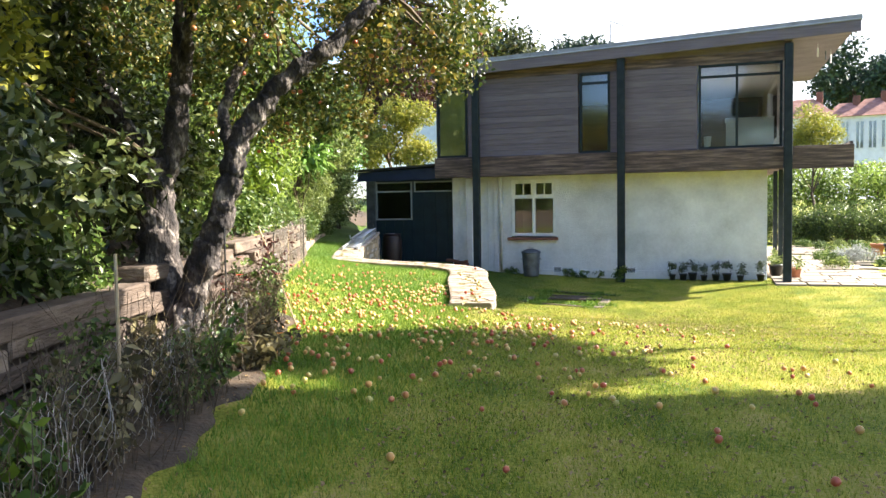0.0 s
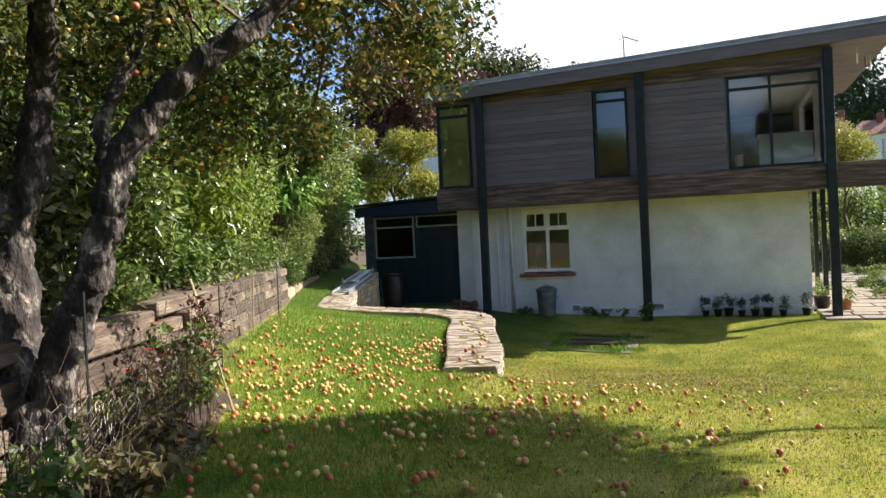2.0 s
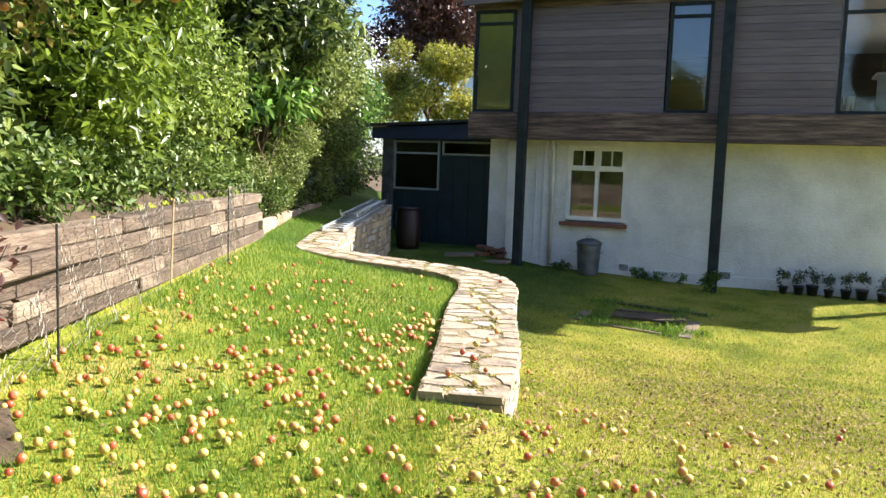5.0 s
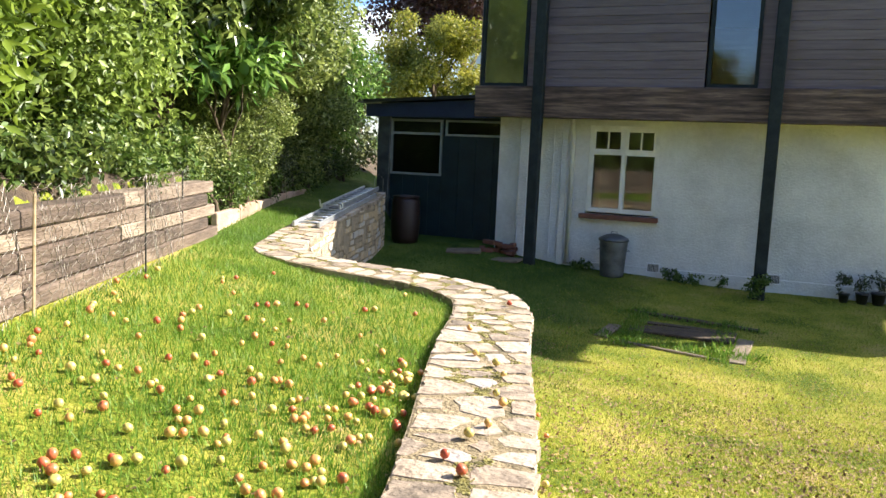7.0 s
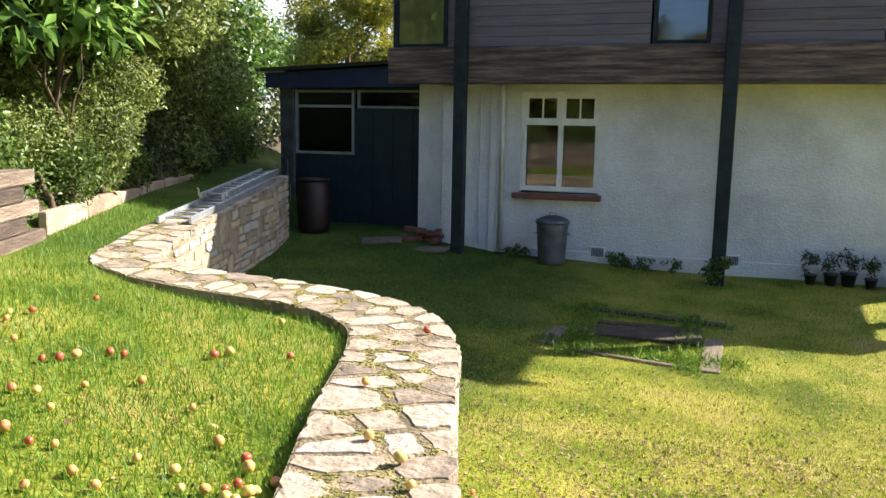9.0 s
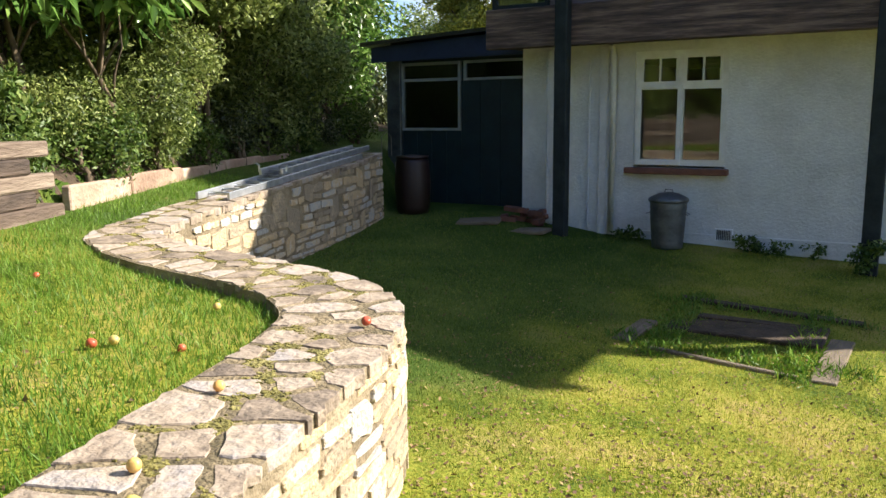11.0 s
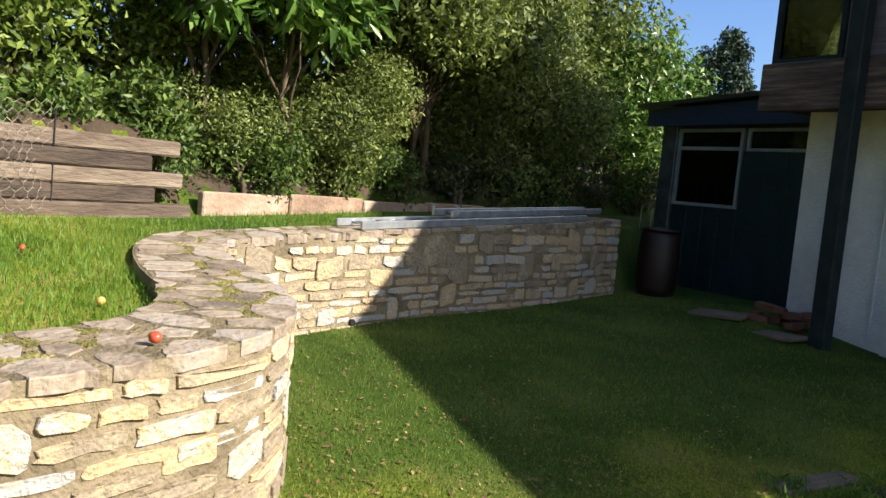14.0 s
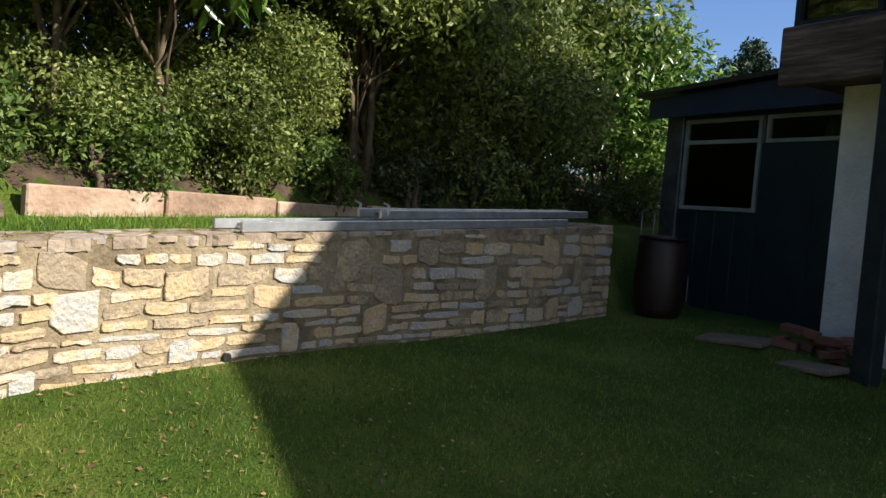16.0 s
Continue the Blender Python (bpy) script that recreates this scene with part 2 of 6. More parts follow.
M["laurel"] = leafmat("laurel_leaf", (0.022, 0.04, 0.010), (0.075, 0.12, 0.026), (0.26, 0.32, 0.08), 0.4, 0.28)
M["big_leaf"] = leafmat("glossy_large_leaf", (0.04, 0.09, 0.016), (0.12, 0.24, 0.042), (0.30, 0.44, 0.11), 0.35, 0.25)
# laurel's brighter copy: sunlit yellow-green is put into the leaf colour
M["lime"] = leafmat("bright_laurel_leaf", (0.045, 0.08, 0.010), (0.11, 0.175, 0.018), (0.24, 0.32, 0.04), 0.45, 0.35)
# dark leaf; on the shrubs by the bed its darkness stands for shade
M["holly"] = leafmat("dark_shrub_leaf", (0.015, 0.025, 0.008), (0.048, 0.07, 0.02), (0.16, 0.18, 0.055), 0.2, 0.35)
# brighter leaf: the sun on the hedge is partly put into its colour
M["hedge"] = leafmat("sunlit_hedge_leaf", (0.05, 0.08, 0.014), (0.165, 0.24, 0.040), (0.38, 0.48, 0.11), 0.45, 0.48)
M["olive"] = leafmat("olive_green_leaf", (0.045, 0.07, 0.014), (0.145, 0.20, 0.042), (0.38, 0.43, 0.13), 0.42, 0.5)
M["yellow"] = leafmat("yellowing_leaf", (0.10, 0.12, 0.015), (0.24, 0.25, 0.03), (0.44, 0.40, 0.06), 0.45, 0.5)
M["autumn"] = leafmat("apple_tree_leaf", (0.025, 0.045, 0.010), (0.085, 0.115, 0.02), (0.30, 0.23, 0.05), 0.4, 0.5)
M["copper"] = leafmat("copper_leaf", (0.03, 0.012, 0.012), (0.08, 0.03, 0.025), (0.16, 0.07, 0.05), 0.3, 0.5)
M["conifer"] = leafmat("conifer_leaf", (0.008, 0.022, 0.010), (0.02, 0.045, 0.018), (0.04, 0.08, 0.03), 0.1, 0.6)
M["grey"] = leafmat("grey_green_leaf", (0.25, 0.27, 0.24), (0.4, 0.42, 0.38), (0.55, 0.56, 0.52), 0.2, 0.7)
M["dry_leaf"] = leafmat("withering_leaf", (0.05, 0.045, 0.02), (0.14, 0.115, 0.05), (0.30, 0.25, 0.11), 0.3, 0.6)
M["weed"] = leafmat("bed_plant_leaf", (0.03, 0.06, 0.01), (0.09, 0.16, 0.025), (0.22, 0.28, 0.07), 0.35, 0.5)


def glass(name, tint=(0.95, 0.97, 0.96), rough=0.02, dark=0.9):
    m = bpy.data.materials.new(name)
    m.use_nodes = True
    nt = m.node_tree
    N, L = nt.nodes, nt.links
    N.remove(N["Principled BSDF"])
    gl = N.new("ShaderNodeBsdfGlossy")
    gl.inputs["Roughness"].default_value = rough
    tp = N.new("ShaderNodeBsdfTransparent")
    tp.inputs["Color"].default_value = (*[c * dark for c in tint], 1)
    fr = N.new("ShaderNodeFresnel")
    fr.inputs["IOR"].default_value = 1.75
    mix = N.new("ShaderNodeMixShader")
    L.new(fr.outputs["Fac"], mix.inputs["Fac"])
    L.new(tp.outputs["BSDF"], mix.inputs[1])
    L.new(gl.outputs["BSDF"], mix.inputs[2])
    L.new(mix.outputs["Shader"], N["Material Output"].inputs["Surface"])
    return m


M["glass"] = glass("window_glass", dark=0.88)
M["glass_up"] = glass("upper_window_glass", rough=0.02, dark=0.98)


# ---- helpers for meshes ----
def part(name, bm, mat, parent=None, label="", smooth=False):
    me = bpy.data.meshes.new(name)
    bm.normal_update()
    bm.to_mesh(me)
    bm.free()
    me.materials.append(M[mat] if isinstance(mat, str) else mat)
    if smooth:
        me.shade_smooth()
    ob = new(name, me)
    ob.parent = parent
    if label:
        ob["label"] = label
    return ob


def empty(name, loc, label, category, group="", kind=""):
    ob = new(name)
    ob.empty_display_size = 0.1
    ob.location = loc
    bpy.context.view_layer.update()
    return tagged(ob, label, category, group, kind)


def thing(name, bm, mat, label, category, group="", kind="", smooth=False):
    return tagged(part(name, bm, mat, None, "", smooth), label, category, group, kind)


def box(bm, x0, x1, y0, y1, z0, z1, bevel=0.0):
    vs = [bm.verts.new((x, y, z)) for x in (x0, x1) for y in (y0, y1) for z in (z0, z1)]
    fs = [bm.faces.new([vs[i] for i in f]) for f in ((0, 1, 3, 2), (4, 6, 7, 5), (0, 4, 5, 1), (2, 3, 7, 6), (0, 2, 6, 4), (1, 5, 7, 3))]
    if bevel:
        es = list({e for f in fs for e in f.edges})
        bmesh.ops.bevel(bm, geom=es, offset=bevel, segments=1, affect="EDGES", profile=0.7)
    return bm


def B(x0, x1, y0, y1, z0, z1, bevel=0.0):
    return box(bmesh.new(), x0, x1, y0, y1, z0, z1, bevel)


def tube(bm, pts, radii, sides=8, cap=True):
    """A tapered tube through points."""
    rings = []
    for i, p in enumerate(pts):
        p = Vector(p)
        d = Vector(pts[min(i + 1, len(pts) - 1)]) - Vector(pts[max(i - 1, 0)])
        d.normalize()
        a = d.orthogonal().normalized() if abs(d.z) < 0.95 else Vector((1, 0, 0)) - d * d.x
        a.normalize()
        b = d.cross(a)
        r = radii[i] if hasattr(radii, "__len__") else radii
        rings.append([bm.verts.new(p + (a * math.cos(2 * math.pi * k / sides) + b * math.sin(2 * math.pi * k / sides)) * r) for k in range(sides)])
    for r0, r1 in zip(rings, rings[1:]):
        off = min(range(sides), key=lambda k: (r1[k].co - r0[0].co).length)
        for k in range(sides):
            bm.faces.new((r0[k], r0[(k + 1) % sides], r1[(k + 1 + off) % sides], r1[(k + off) % sides]))
    if cap:
        bm.faces.new(rings[0][::-1])
        bm.faces.new(rings[-1])
    return bm


def lathe(profile, x=0, y=0, sides=20):
    """A turned solid from (radius, z) pairs."""
    bm = bmesh.new()
    rings = [[bm.verts.new((x + r * math.cos(2 * math.pi * k / sides), y + r * math.sin(2 * math.pi * k / sides), z)) for k in range(sides)] for r, z in profile]
    for a, b in zip(rings, rings[1:]):
        for k in range(sides):
            bm.faces.new((a[k], a[(k + 1) % sides], b[(k + 1) % sides], b[k]))
    bm.faces.new(rings[0][::-1])
    bm.faces.new(rings[-1])
    return bm


def raw_mesh(name, verts, faces, mat):
    """verts (n, 3), faces (m, k): a mesh from arrays."""
    me = bpy.data.meshes.new(name)
    verts, faces = np.asarray(verts, np.float32), np.asarray(faces, np.int32)
    me.vertices.add(len(verts))
    me.vertices.foreach_set("co", verts.ravel())
    k = faces.shape[1]
    me.loops.add(faces.size)
    me.loops.foreach_set("vertex_index", faces.ravel())
    me.polygons.add(len(faces))
    me.polygons.foreach_set("loop_start", np.arange(0, faces.size, k, dtype=np.int32))
    me.polygons.foreach_set("loop_total", np.full(len(faces), k, np.int32))
    me.update(calc_edges=True)
    me.materials.append(M[mat])
    return me


def leaves(points, normals, size, aspect=0.45, rng=None, droop=0.3, spread=1.0):
    """Folded leaves of two triangles each at the points; returns verts and faces."""
    n = len(points)
    nr = normals + rng.normal(0, spread, (n, 3))
    nr /= np.linalg.norm(nr, axis=1, keepdims=True) + 1e-9
    a = rng.normal(0, 1, (n, 3)) + normals * 0.6
    a[:, 2] -= droop
    a -= nr * (a * nr).sum(1, keepdims=True)
    a /= np.linalg.norm(a, axis=1, keepdims=True) + 1e-9
    b = np.cross(nr, a)
    s = size * rng.uniform(0.6, 1.35, (n, 1))
    mid = points + a * s * 0.45
    v = np.stack([points, mid + b * s * aspect * 0.5 + nr * s * 0.08, points + a * s, mid - b * s * aspect * 0.5 + nr * s * 0.08], 1).reshape(-1, 3)
    i = np.arange(n)[:, None] * 4
    f = np.concatenate([i + np.array([[0, 1, 2]]), i + np.array([[0, 2, 3]])])
    return v, f


def crown_mesh(name, clumps, count, size, mat, seed, aspect=0.45, inner=0.25, droop=0.3, hollow=0.55):
    """clumps: rows of x, y, z, rx, ry, rz; leaves over and in them."""
    rng = np.random.default_rng(seed)
    c = np.array(clumps, float)
    w = (c[:, 3] * c[:, 4] + c[:, 3] * c[:, 5] + c[:, 4] * c[:, 5])
    pick = rng.choice(len(c), count, p=w / w.sum())
    d = rng.normal(0, 1, (count, 3))
    d /= np.linalg.norm(d, axis=1, keepdims=True)
    r = hollow + (1.06 - hollow) * rng.uniform(0, 1, (count, 1)) ** 0.6
    lump = 1 + 0.16 * np.sin(d[:, :1] * 7 + pick[:, None]) * np.cos(d[:, 1:2] * 6 + 2 * pick[:, None]) + 0.1 * np.sin(d[:, 2:] * 13 + pick[:, None])
    p = c[pick, :3] + d * r * lump * c[pick, 3:]
    nrm = d + np.array([0, 0, 0.35])
    v, f = leaves(p, nrm, size, aspect, rng, droop)
    k = int(count * inner * 0.25)
    q = rng.choice(len(c), k, p=w / w.sum())
    d2 = rng.normal(0, 1, (k, 3))
    d2 /= np.linalg.norm(d2, axis=1, keepdims=True)
    p2 = c[q, :3] + d2 * rng.uniform(0.1, 0.62, (k, 1)) * c[q, 3:]
    v2, f2 = leaves(p2, d2, size * 1.5, 0.6, rng, droop)
    return raw_mesh(name, np.concatenate([v, v2]), np.concatenate([f, f2 + len(v)]), mat)


def clump_cloud(center, radii, n, r, seed, flat=0.85, low=-1.0):
    """Lumps spread over an ellipsoid."""
    rng = random.Random(seed)
    out = []
    while len(out) < n:
        d = Vector((rng.gauss(0, 1), rng.gauss(0, 1), rng.gauss(0, 1))).normalized()
        if d.z < low:
            continue
        k = rng.uniform(0.45, 0.95)
        s = r * rng.uniform(0.6, 1.3)
        out.append((center[0] + d.x * radii[0] * k, center[1] + d.y * radii[1] * k, center[2] + d.z * radii[2] * k, s, s, s * flat))
    return out


def limb(bm, start, end, r0, r1, rng, bend=0.12, n=5, sides=7):
    pts, rad = [], []
    s, e = Vector(start), Vector(end)
    ln = (e - s).length
    for i in range(n + 1):
        t = i / n
        j = bend * ln * math.sin(t * math.pi)
        pts.append(s.lerp(e, t) + Vector((rng.uniform(-1, 1), rng.uniform(-1, 1), rng.uniform(-0.3, 0.6))) * j * 0.5)
        rad.append(r0 + (r1 - r0) * t)
    tube(bm, pts, rad, sides)
    return pts


def tree(name, base, height, crown, leaf, mat, count, label, category="tree", seed=1, n=14, r=0.8, trunk_r=0.12, trunk_to=None, aspect=0.45, inner=0.25, droop=0.3, low=-0.7, stems=1, group="", bark="twig"):
    """A tree or shrub: tapered trunk and limbs, and a crown of leaves. crown: centre and radii."""
    rng = random.Random(seed)
    root = empty(name, base, label, category, group)
    o = Vector(base)
    cen, rad = Vector(crown[0]), crown[1]
    clumps = clump_cloud(cen, rad, n, r, seed, low=low)
    bm = bmesh.new()
    for s in range(stems):
        off = Vector((rng.uniform(-1, 1), rng.uniform(-1, 1), 0)) * trunk_r * (2.5 if stems > 1 else 0)
        top = Vector(trunk_to) if trunk_to else cen
        pts = limb(bm, o + off - o - Vector((0, 0, 0.1)), top - o + off * 2, trunk_r, trunk_r * 0.35, rng, 0.08, 6, 8)
        for c in clumps[s::stems][:7]:
            k = rng.randint(2, 5)
            limb(bm, pts[k], Vector(c[:3]) - o, trunk_r * 0.4, trunk_r * 0.08, rng, 0.15, 4, 5)
    part("trunk", bm, bark, root, smooth=True)
    rel = [(c[0] - o.x, c[1] - o.y, c[2] - o.z, *c[3:]) for c in clumps]
    cr = new("crown", crown_mesh("crown", rel, count, leaf, mat, seed, aspect, inner, droop))
    cr.parent = root
    return root

# ---- ground ----
CENTRE = [(2.14, -11.5), (1.97, -10.7), (1.75, -10.0), (1.5, -9.3), (1.28, -8.6), (1.13, -8.0), (0.91, -7.47), (0.46, -7.16), (-0.05, -7.08), (-0.75, -7.08),
          (-1.25, -7.02), (-1.68, -6.82), (-1.9, -6.35), (-2.18, -5.6), (-2.5, -4.7), (-2.83, -3.6), (-3.2, -2.3), (-3.66, -1.1)]
CAP_Z = [0.74, 0.75, 0.76, 0.77, 0.785, 0.80, 0.82, 0.84, 0.865, 0.89, 0.91, 0.93, 0.95, 0.99, 1.03, 1.09, 1.15, 1.22]
UPPER = [(-0.5, -8.95, .84), (-1.9, -7.1, .92), (-2.1, -7.6, .98), (.5, -9.07, .74), (1.4, -13.3, .72), (-.95, -10.3, .95), (.88, -13.55, .74), (-1.4, -8.84, .96),
         (2.5, -12.7, .65), (3.5, -12, .56), (3.9, -11, .46), (3.6, -13.5, .58), (2.2, -14.4, .66), (5, -20, .60), (3, -19, .64), (-3.3, -3.4, 1.07), (-4.2, 0, 1.1),
         (8, -14, .5), (1.5, -16, .72), (-2.7, -5.2, 1.02), (1.3, -11, .71), (1.9, -11.6, .66), (12, -20, .6), (-6, 6, 1.3), (0.2, -7.8, .80), (0.9, -8.6, .73), (-1.3, -7.45, .88)]
LOWER = [(2.4, -8.5, .10), (2.5, -5.6, -.22), (2.69, -4, -.21), (1.26, -4.17, -.15), (.44, -4.75, -.04), (-1.9, -5.3, .22), (-3.4, -1.1, .28), (-2.8, -2.5, .25),
         (-1.69, -.1, .3), (-.58, -.1, .12), (.8, -.1, .05), (2.6, -.1, -.01), (6, -.1, .0), (3.5, -12, .56), (3.9, -11, .46), (3.6, -13.5, .58), (2.5, -12.7, .65),
         (2.3, -11.8, .61), (5, -20, .60), (8, -3, -.03), (8, -9, .12), (9, -14, .48), (12, -3, -.03), (12, -20, .6), (9, 6, .0), (14, 12, .0), (-3.5, 2, .3), (1.2, -6.7, -.03),
         (-0.8, -6.5, .12), (2.6, -10, .3), (7, 0.5, 0.0)]


def spline_fit(rows):
    a = np.array(rows, float)
    d = np.linalg.norm(a[:, None, :2] - a[None, :, :2], axis=2)
    k = d ** 2 * np.log(d + 1e-9) + np.eye(len(a)) * 0.3
    p = np.c_[np.ones(len(a)), a[:, :2]]
    m = np.block([[k, p], [p.T, np.zeros((3, 3))]])
    w = np.linalg.solve(m, np.r_[a[:, 2], 0, 0, 0])

    def at(x, y):
        r = np.sqrt((x[..., None] - a[:, 0]) ** 2 + (y[..., None] - a[:, 1]) ** 2)
        return (r ** 2 * np.log(r + 1e-9)) @ w[:-3] + w[-3] + w[-2] * x + w[-1] * y
    return at


up_at, low_at = spline_fit(UPPER), spline_fit(LOWER)
EDGE = np.array([(6, -60), (3.6, -22), (2.5, -13.0)] + CENTRE + [(-4.4, 1.0), (-6.5, 6), (-14, 40)], float)


def side_of(x, y):
    """Distance to the wall's line, above 0 on the upper (left) side."""
    best = np.full(x.shape, 1e9)
    sign = np.zeros(x.shape)
    for a, b in zip(EDGE, EDGE[1:]):
        d = b - a
        t = np.clip(((x - a[0]) * d[0] + (y - a[1]) * d[1]) / (d @ d), 0, 1)
        px, py = a[0] + t * d[0], a[1] + t * d[1]
        r = np.hypot(x - px, y - py)
        cr = d[0] * (y - a[1]) - d[1] * (x - a[0])
        near = r < best - 1e-6
        best = np.where(near, r, best)
        sign = np.where(near, np.sign(cr), sign)
    return best * sign


def timber_x(y):
    y = np.asarray(y, float)
    return np.where(y > -12, -2.55 - (y + 6.7) * 0.43, -0.27 - (y + 12) * 0.33)


def height(x, y):
    x, y = np.asarray(x, float), np.asarray(y, float)
    cx, cy = np.clip(x, -6, 14), np.clip(y, -22, 12)
    s = side_of(x, y)
    w = 0.1 + np.maximum(0, -11.6 - y) * 0.5 + np.maximum(0, y - 0.0) * 0.3
    k = np.clip(s / w * 0.5 + 0.5, 0, 1)
    k = k * k * (3 - 2 * k)
    h = up_at(cx, cy) * k + low_at(cx, cy) * (1 - k)
    bx = np.where(y < -6.9, timber_x(y) - 0.14, np.where(y < 0, -2.85 - (y + 6.4) * 0.42, -5.5 - y * 0.25)) - x
    rise = np.where(y < -6.9, 0.60, 0.2)
    bank = np.clip(bx / 0.12, 0, 1) * rise + np.clip(bx - 0.1, 0, 12) * 0.12
    end = np.exp(-((x - 2.08) / 0.55) ** 4 - ((y + 11.75) / 0.42) ** 4)
    h = h + end * np.maximum(0, 0.715 - h) * (y < -11.46)
    return h + bank + 0.012 * np.sin(x * 2.1 + y) * np.cos(y * 1.7)


def h1(x, y):
    return float(height(np.array([x]), np.array([y]))[0])


def axis_steps(a, b, step, far):
    inner = list(np.arange(a, b + step / 2, step))
    out, d = [], step
    while d < far:
        d *= 1.45
        out.append(d)
    return np.array([a - v for v in out[::-1]] + inner + [b + v for v in out])


gx, gy = axis_steps(-6, 10, 0.12, 1800), axis_steps(-21.5, 3, 0.12, 1800)
X, Y = np.meshgrid(gx, gy, indexing="ij")
Z = height(X, Y)
idx = np.arange(X.size).reshape(X.shape)
quads = np.stack([idx[:-1, :-1], idx[1:, :-1], idx[1:, 1:], idx[:-1, 1:]], -1).reshape(-1, 4)
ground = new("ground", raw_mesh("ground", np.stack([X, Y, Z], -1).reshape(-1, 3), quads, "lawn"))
ground.data.shade_smooth()
mid = np.stack([X, Y], -1)
cxm, cym = (X[:-1, :-1] + X[1:, 1:]) / 2, (Y[:-1, :-1] + Y[1:, 1:]) / 2


def bed_edge(y):
    """The lawn's edge along the flower bed and the bank."""
    return np.interp(y, [-22, -17.8, -16.9, -15.6, -13.9, -13.2, -12.4, -6.6, -6.4, 0, 10], [3.9, 2.55, 2.2, 1.8, 1.08, 0.75, timber_x(-12.4) + .05, timber_x(-6.6) + .05, -2.85, -5.5, -8])


tagged(ground, "green lawn on two levels with bare soil under the hedge", "ground", kind="structure")

def strip(name, label, y0, y1, left, right, rows, cols, lift, mat):
    """A strip of soil laid over the ground between two edges."""
    ys = np.linspace(y0, y1, rows)
    us = np.linspace(0, 1, cols)
    YY, UU = np.meshgrid(ys, us, indexing="ij")
    L, Rr = left(ys)[:, None], right(ys)[:, None]
    XX = L + (Rr - L) * UU
    ZZ = height(XX, YY) + lift * np.minimum(1, np.minimum(UU, 1 - UU) * 12) - 0.01
    ix = np.arange(XX.size).reshape(XX.shape)
    q = np.stack([ix[:-1, :-1], ix[:-1, 1:], ix[1:, 1:], ix[1:, :-1]], -1).reshape(-1, 4)
    ob = new(name, raw_mesh(name, np.stack([XX, YY, ZZ], -1).reshape(-1, 3), q, mat))
    ob.data.shade_smooth()
    return tagged(ob, label, "ground", kind="structure")


wob = lambda y: 0.06 * np.sin(y * 5.1) + 0.04 * np.sin(y * 11.3)  # noqa: E731
strip("flower_bed", "dark soil of the flower bed with fallen leaves", -22, -12.9, lambda y: timber_x(y) - 0.02, lambda y: bed_edge(y) + wob(y), 120, 14, 0.035, "soil")
strip("bank", "bare dark soil under the hedge", -22, 14, lambda y: timber_x(y) - 8, lambda y: np.where(y < -6.6, timber_x(y) - 0.2, np.where(y < 0, -2.9 - (y + 6.4) * 0.42, -5.6 - y * 0.25) - 0.0), 260, 70, 0.10, "soil")

# ---- house ----
YU = -0.46
house = empty("house", (2.2, 3.5, 0), "two-storey house, white rendered below, dark timber boarded above", "house")
HO = Vector((2.2, 3.5, 0))


def hpart(name, bm, mat, parent=house, label="", smooth=False):
    origin = HO.copy()
    p = parent
    while p is not house and p is not None:
        origin += Vector(p.location) if p.type == "EMPTY" else Vector((0, 0, 0))
        p = p.parent
    bmesh.ops.translate(bm, verts=bm.verts, vec=-origin)
    return part(name, bm, mat, parent, label, smooth)


# ground floor walls with a window opening
bm = bmesh.new()
WX0, WX1, WZ0, WZ1 = -0.11, 1.06, 1.03, 2.52
for x0, x1, z0, z1 in ((-1.72, WX0, -0.5, 2.65), (WX1, 6.1, -0.5, 2.65), (WX0, WX1, -0.5, WZ0), (WX0, WX1, WZ1, 2.65)):
    box(bm, x0, x1, 0, 0.3, z0, z1)
hpart("wall_south", bm, "render_wall", label="white rough-rendered wall")
hpart("wall_east", B(5.8, 6.1, 0.3, 7.5, -0.5, 2.65), "render_wall")
hpart("wall_west", B(-1.72, -1.42, 0.3, 7.5, -0.5, 2.65), "render_wall")
hpart("wall_north", B(-1.42, 5.8, 7.2, 7.5, -0.5, 2.65), "render_wall")
hpart("floor", B(-1.42, 5.8, 0.3, 7.2, 0.0, 0.1), "dark_in")
hpart("corner_return", B(-1.3, -1.12, -0.16, -0.003, -0.3, 2.6, 0.02), "render_wall", label="rendered pier beside the post")
hpart("plinth", B(-0.2, 6.1, -0.035, -0.003, -0.4, 0.2, 0.01), "render_wall", label="slightly proud rendered plinth")
# upper storey shell
X0, X1, ZB, ZT = -2.02, 6.57, 3.13, 5.1
hpart("upper_floor", B(X0, X1, YU + 0.06, 7.6, 2.66, 3.1), "beam")
hpart("beam", B(X0, 7.86, YU - 0.1, YU + 0.05, 2.60, 3.12, 0.012), "beam", label="long stained timber edge beam")
hpart("upper_wall_west", B(X0, X0 + 0.15, YU + 0.1, 7.5, 3.1, 5.2), "board")
hpart("upper_wall_north", B(X0 + 0.15, X1, 7.3, 7.5, 3.1, 5.3), "board")
# the wall leaves an unseen opening, added to let daylight into the room
for y0, y1, z0, z1 in ((YU + 0.1, 1.6, 3.1, 5.3), (1.6, 5.0, 3.1, 3.5), (1.6, 5.0, 5.0, 5.3), (5.0, 7.3, 3.1, 5.3)):
    hpart("upper_wall_east", B(X1 - 0.15, X1, y0, y1, z0, z1), "white")
ep = hpart("east_pane", B(X1 - 0.08, X1 - 0.07, 1.6, 5.0, 3.5, 5.0), "glass")
ep.visible_shadow = False
hpart("ceiling", B(X0 + 0.16, X1 - 0.16, YU + 0.1, 7.28, 5.2, 5.28), "white")
hpart("inner_partition", B(4.45, 4.55, YU + 0.12, 7.3, 3.12, 5.2), "white")
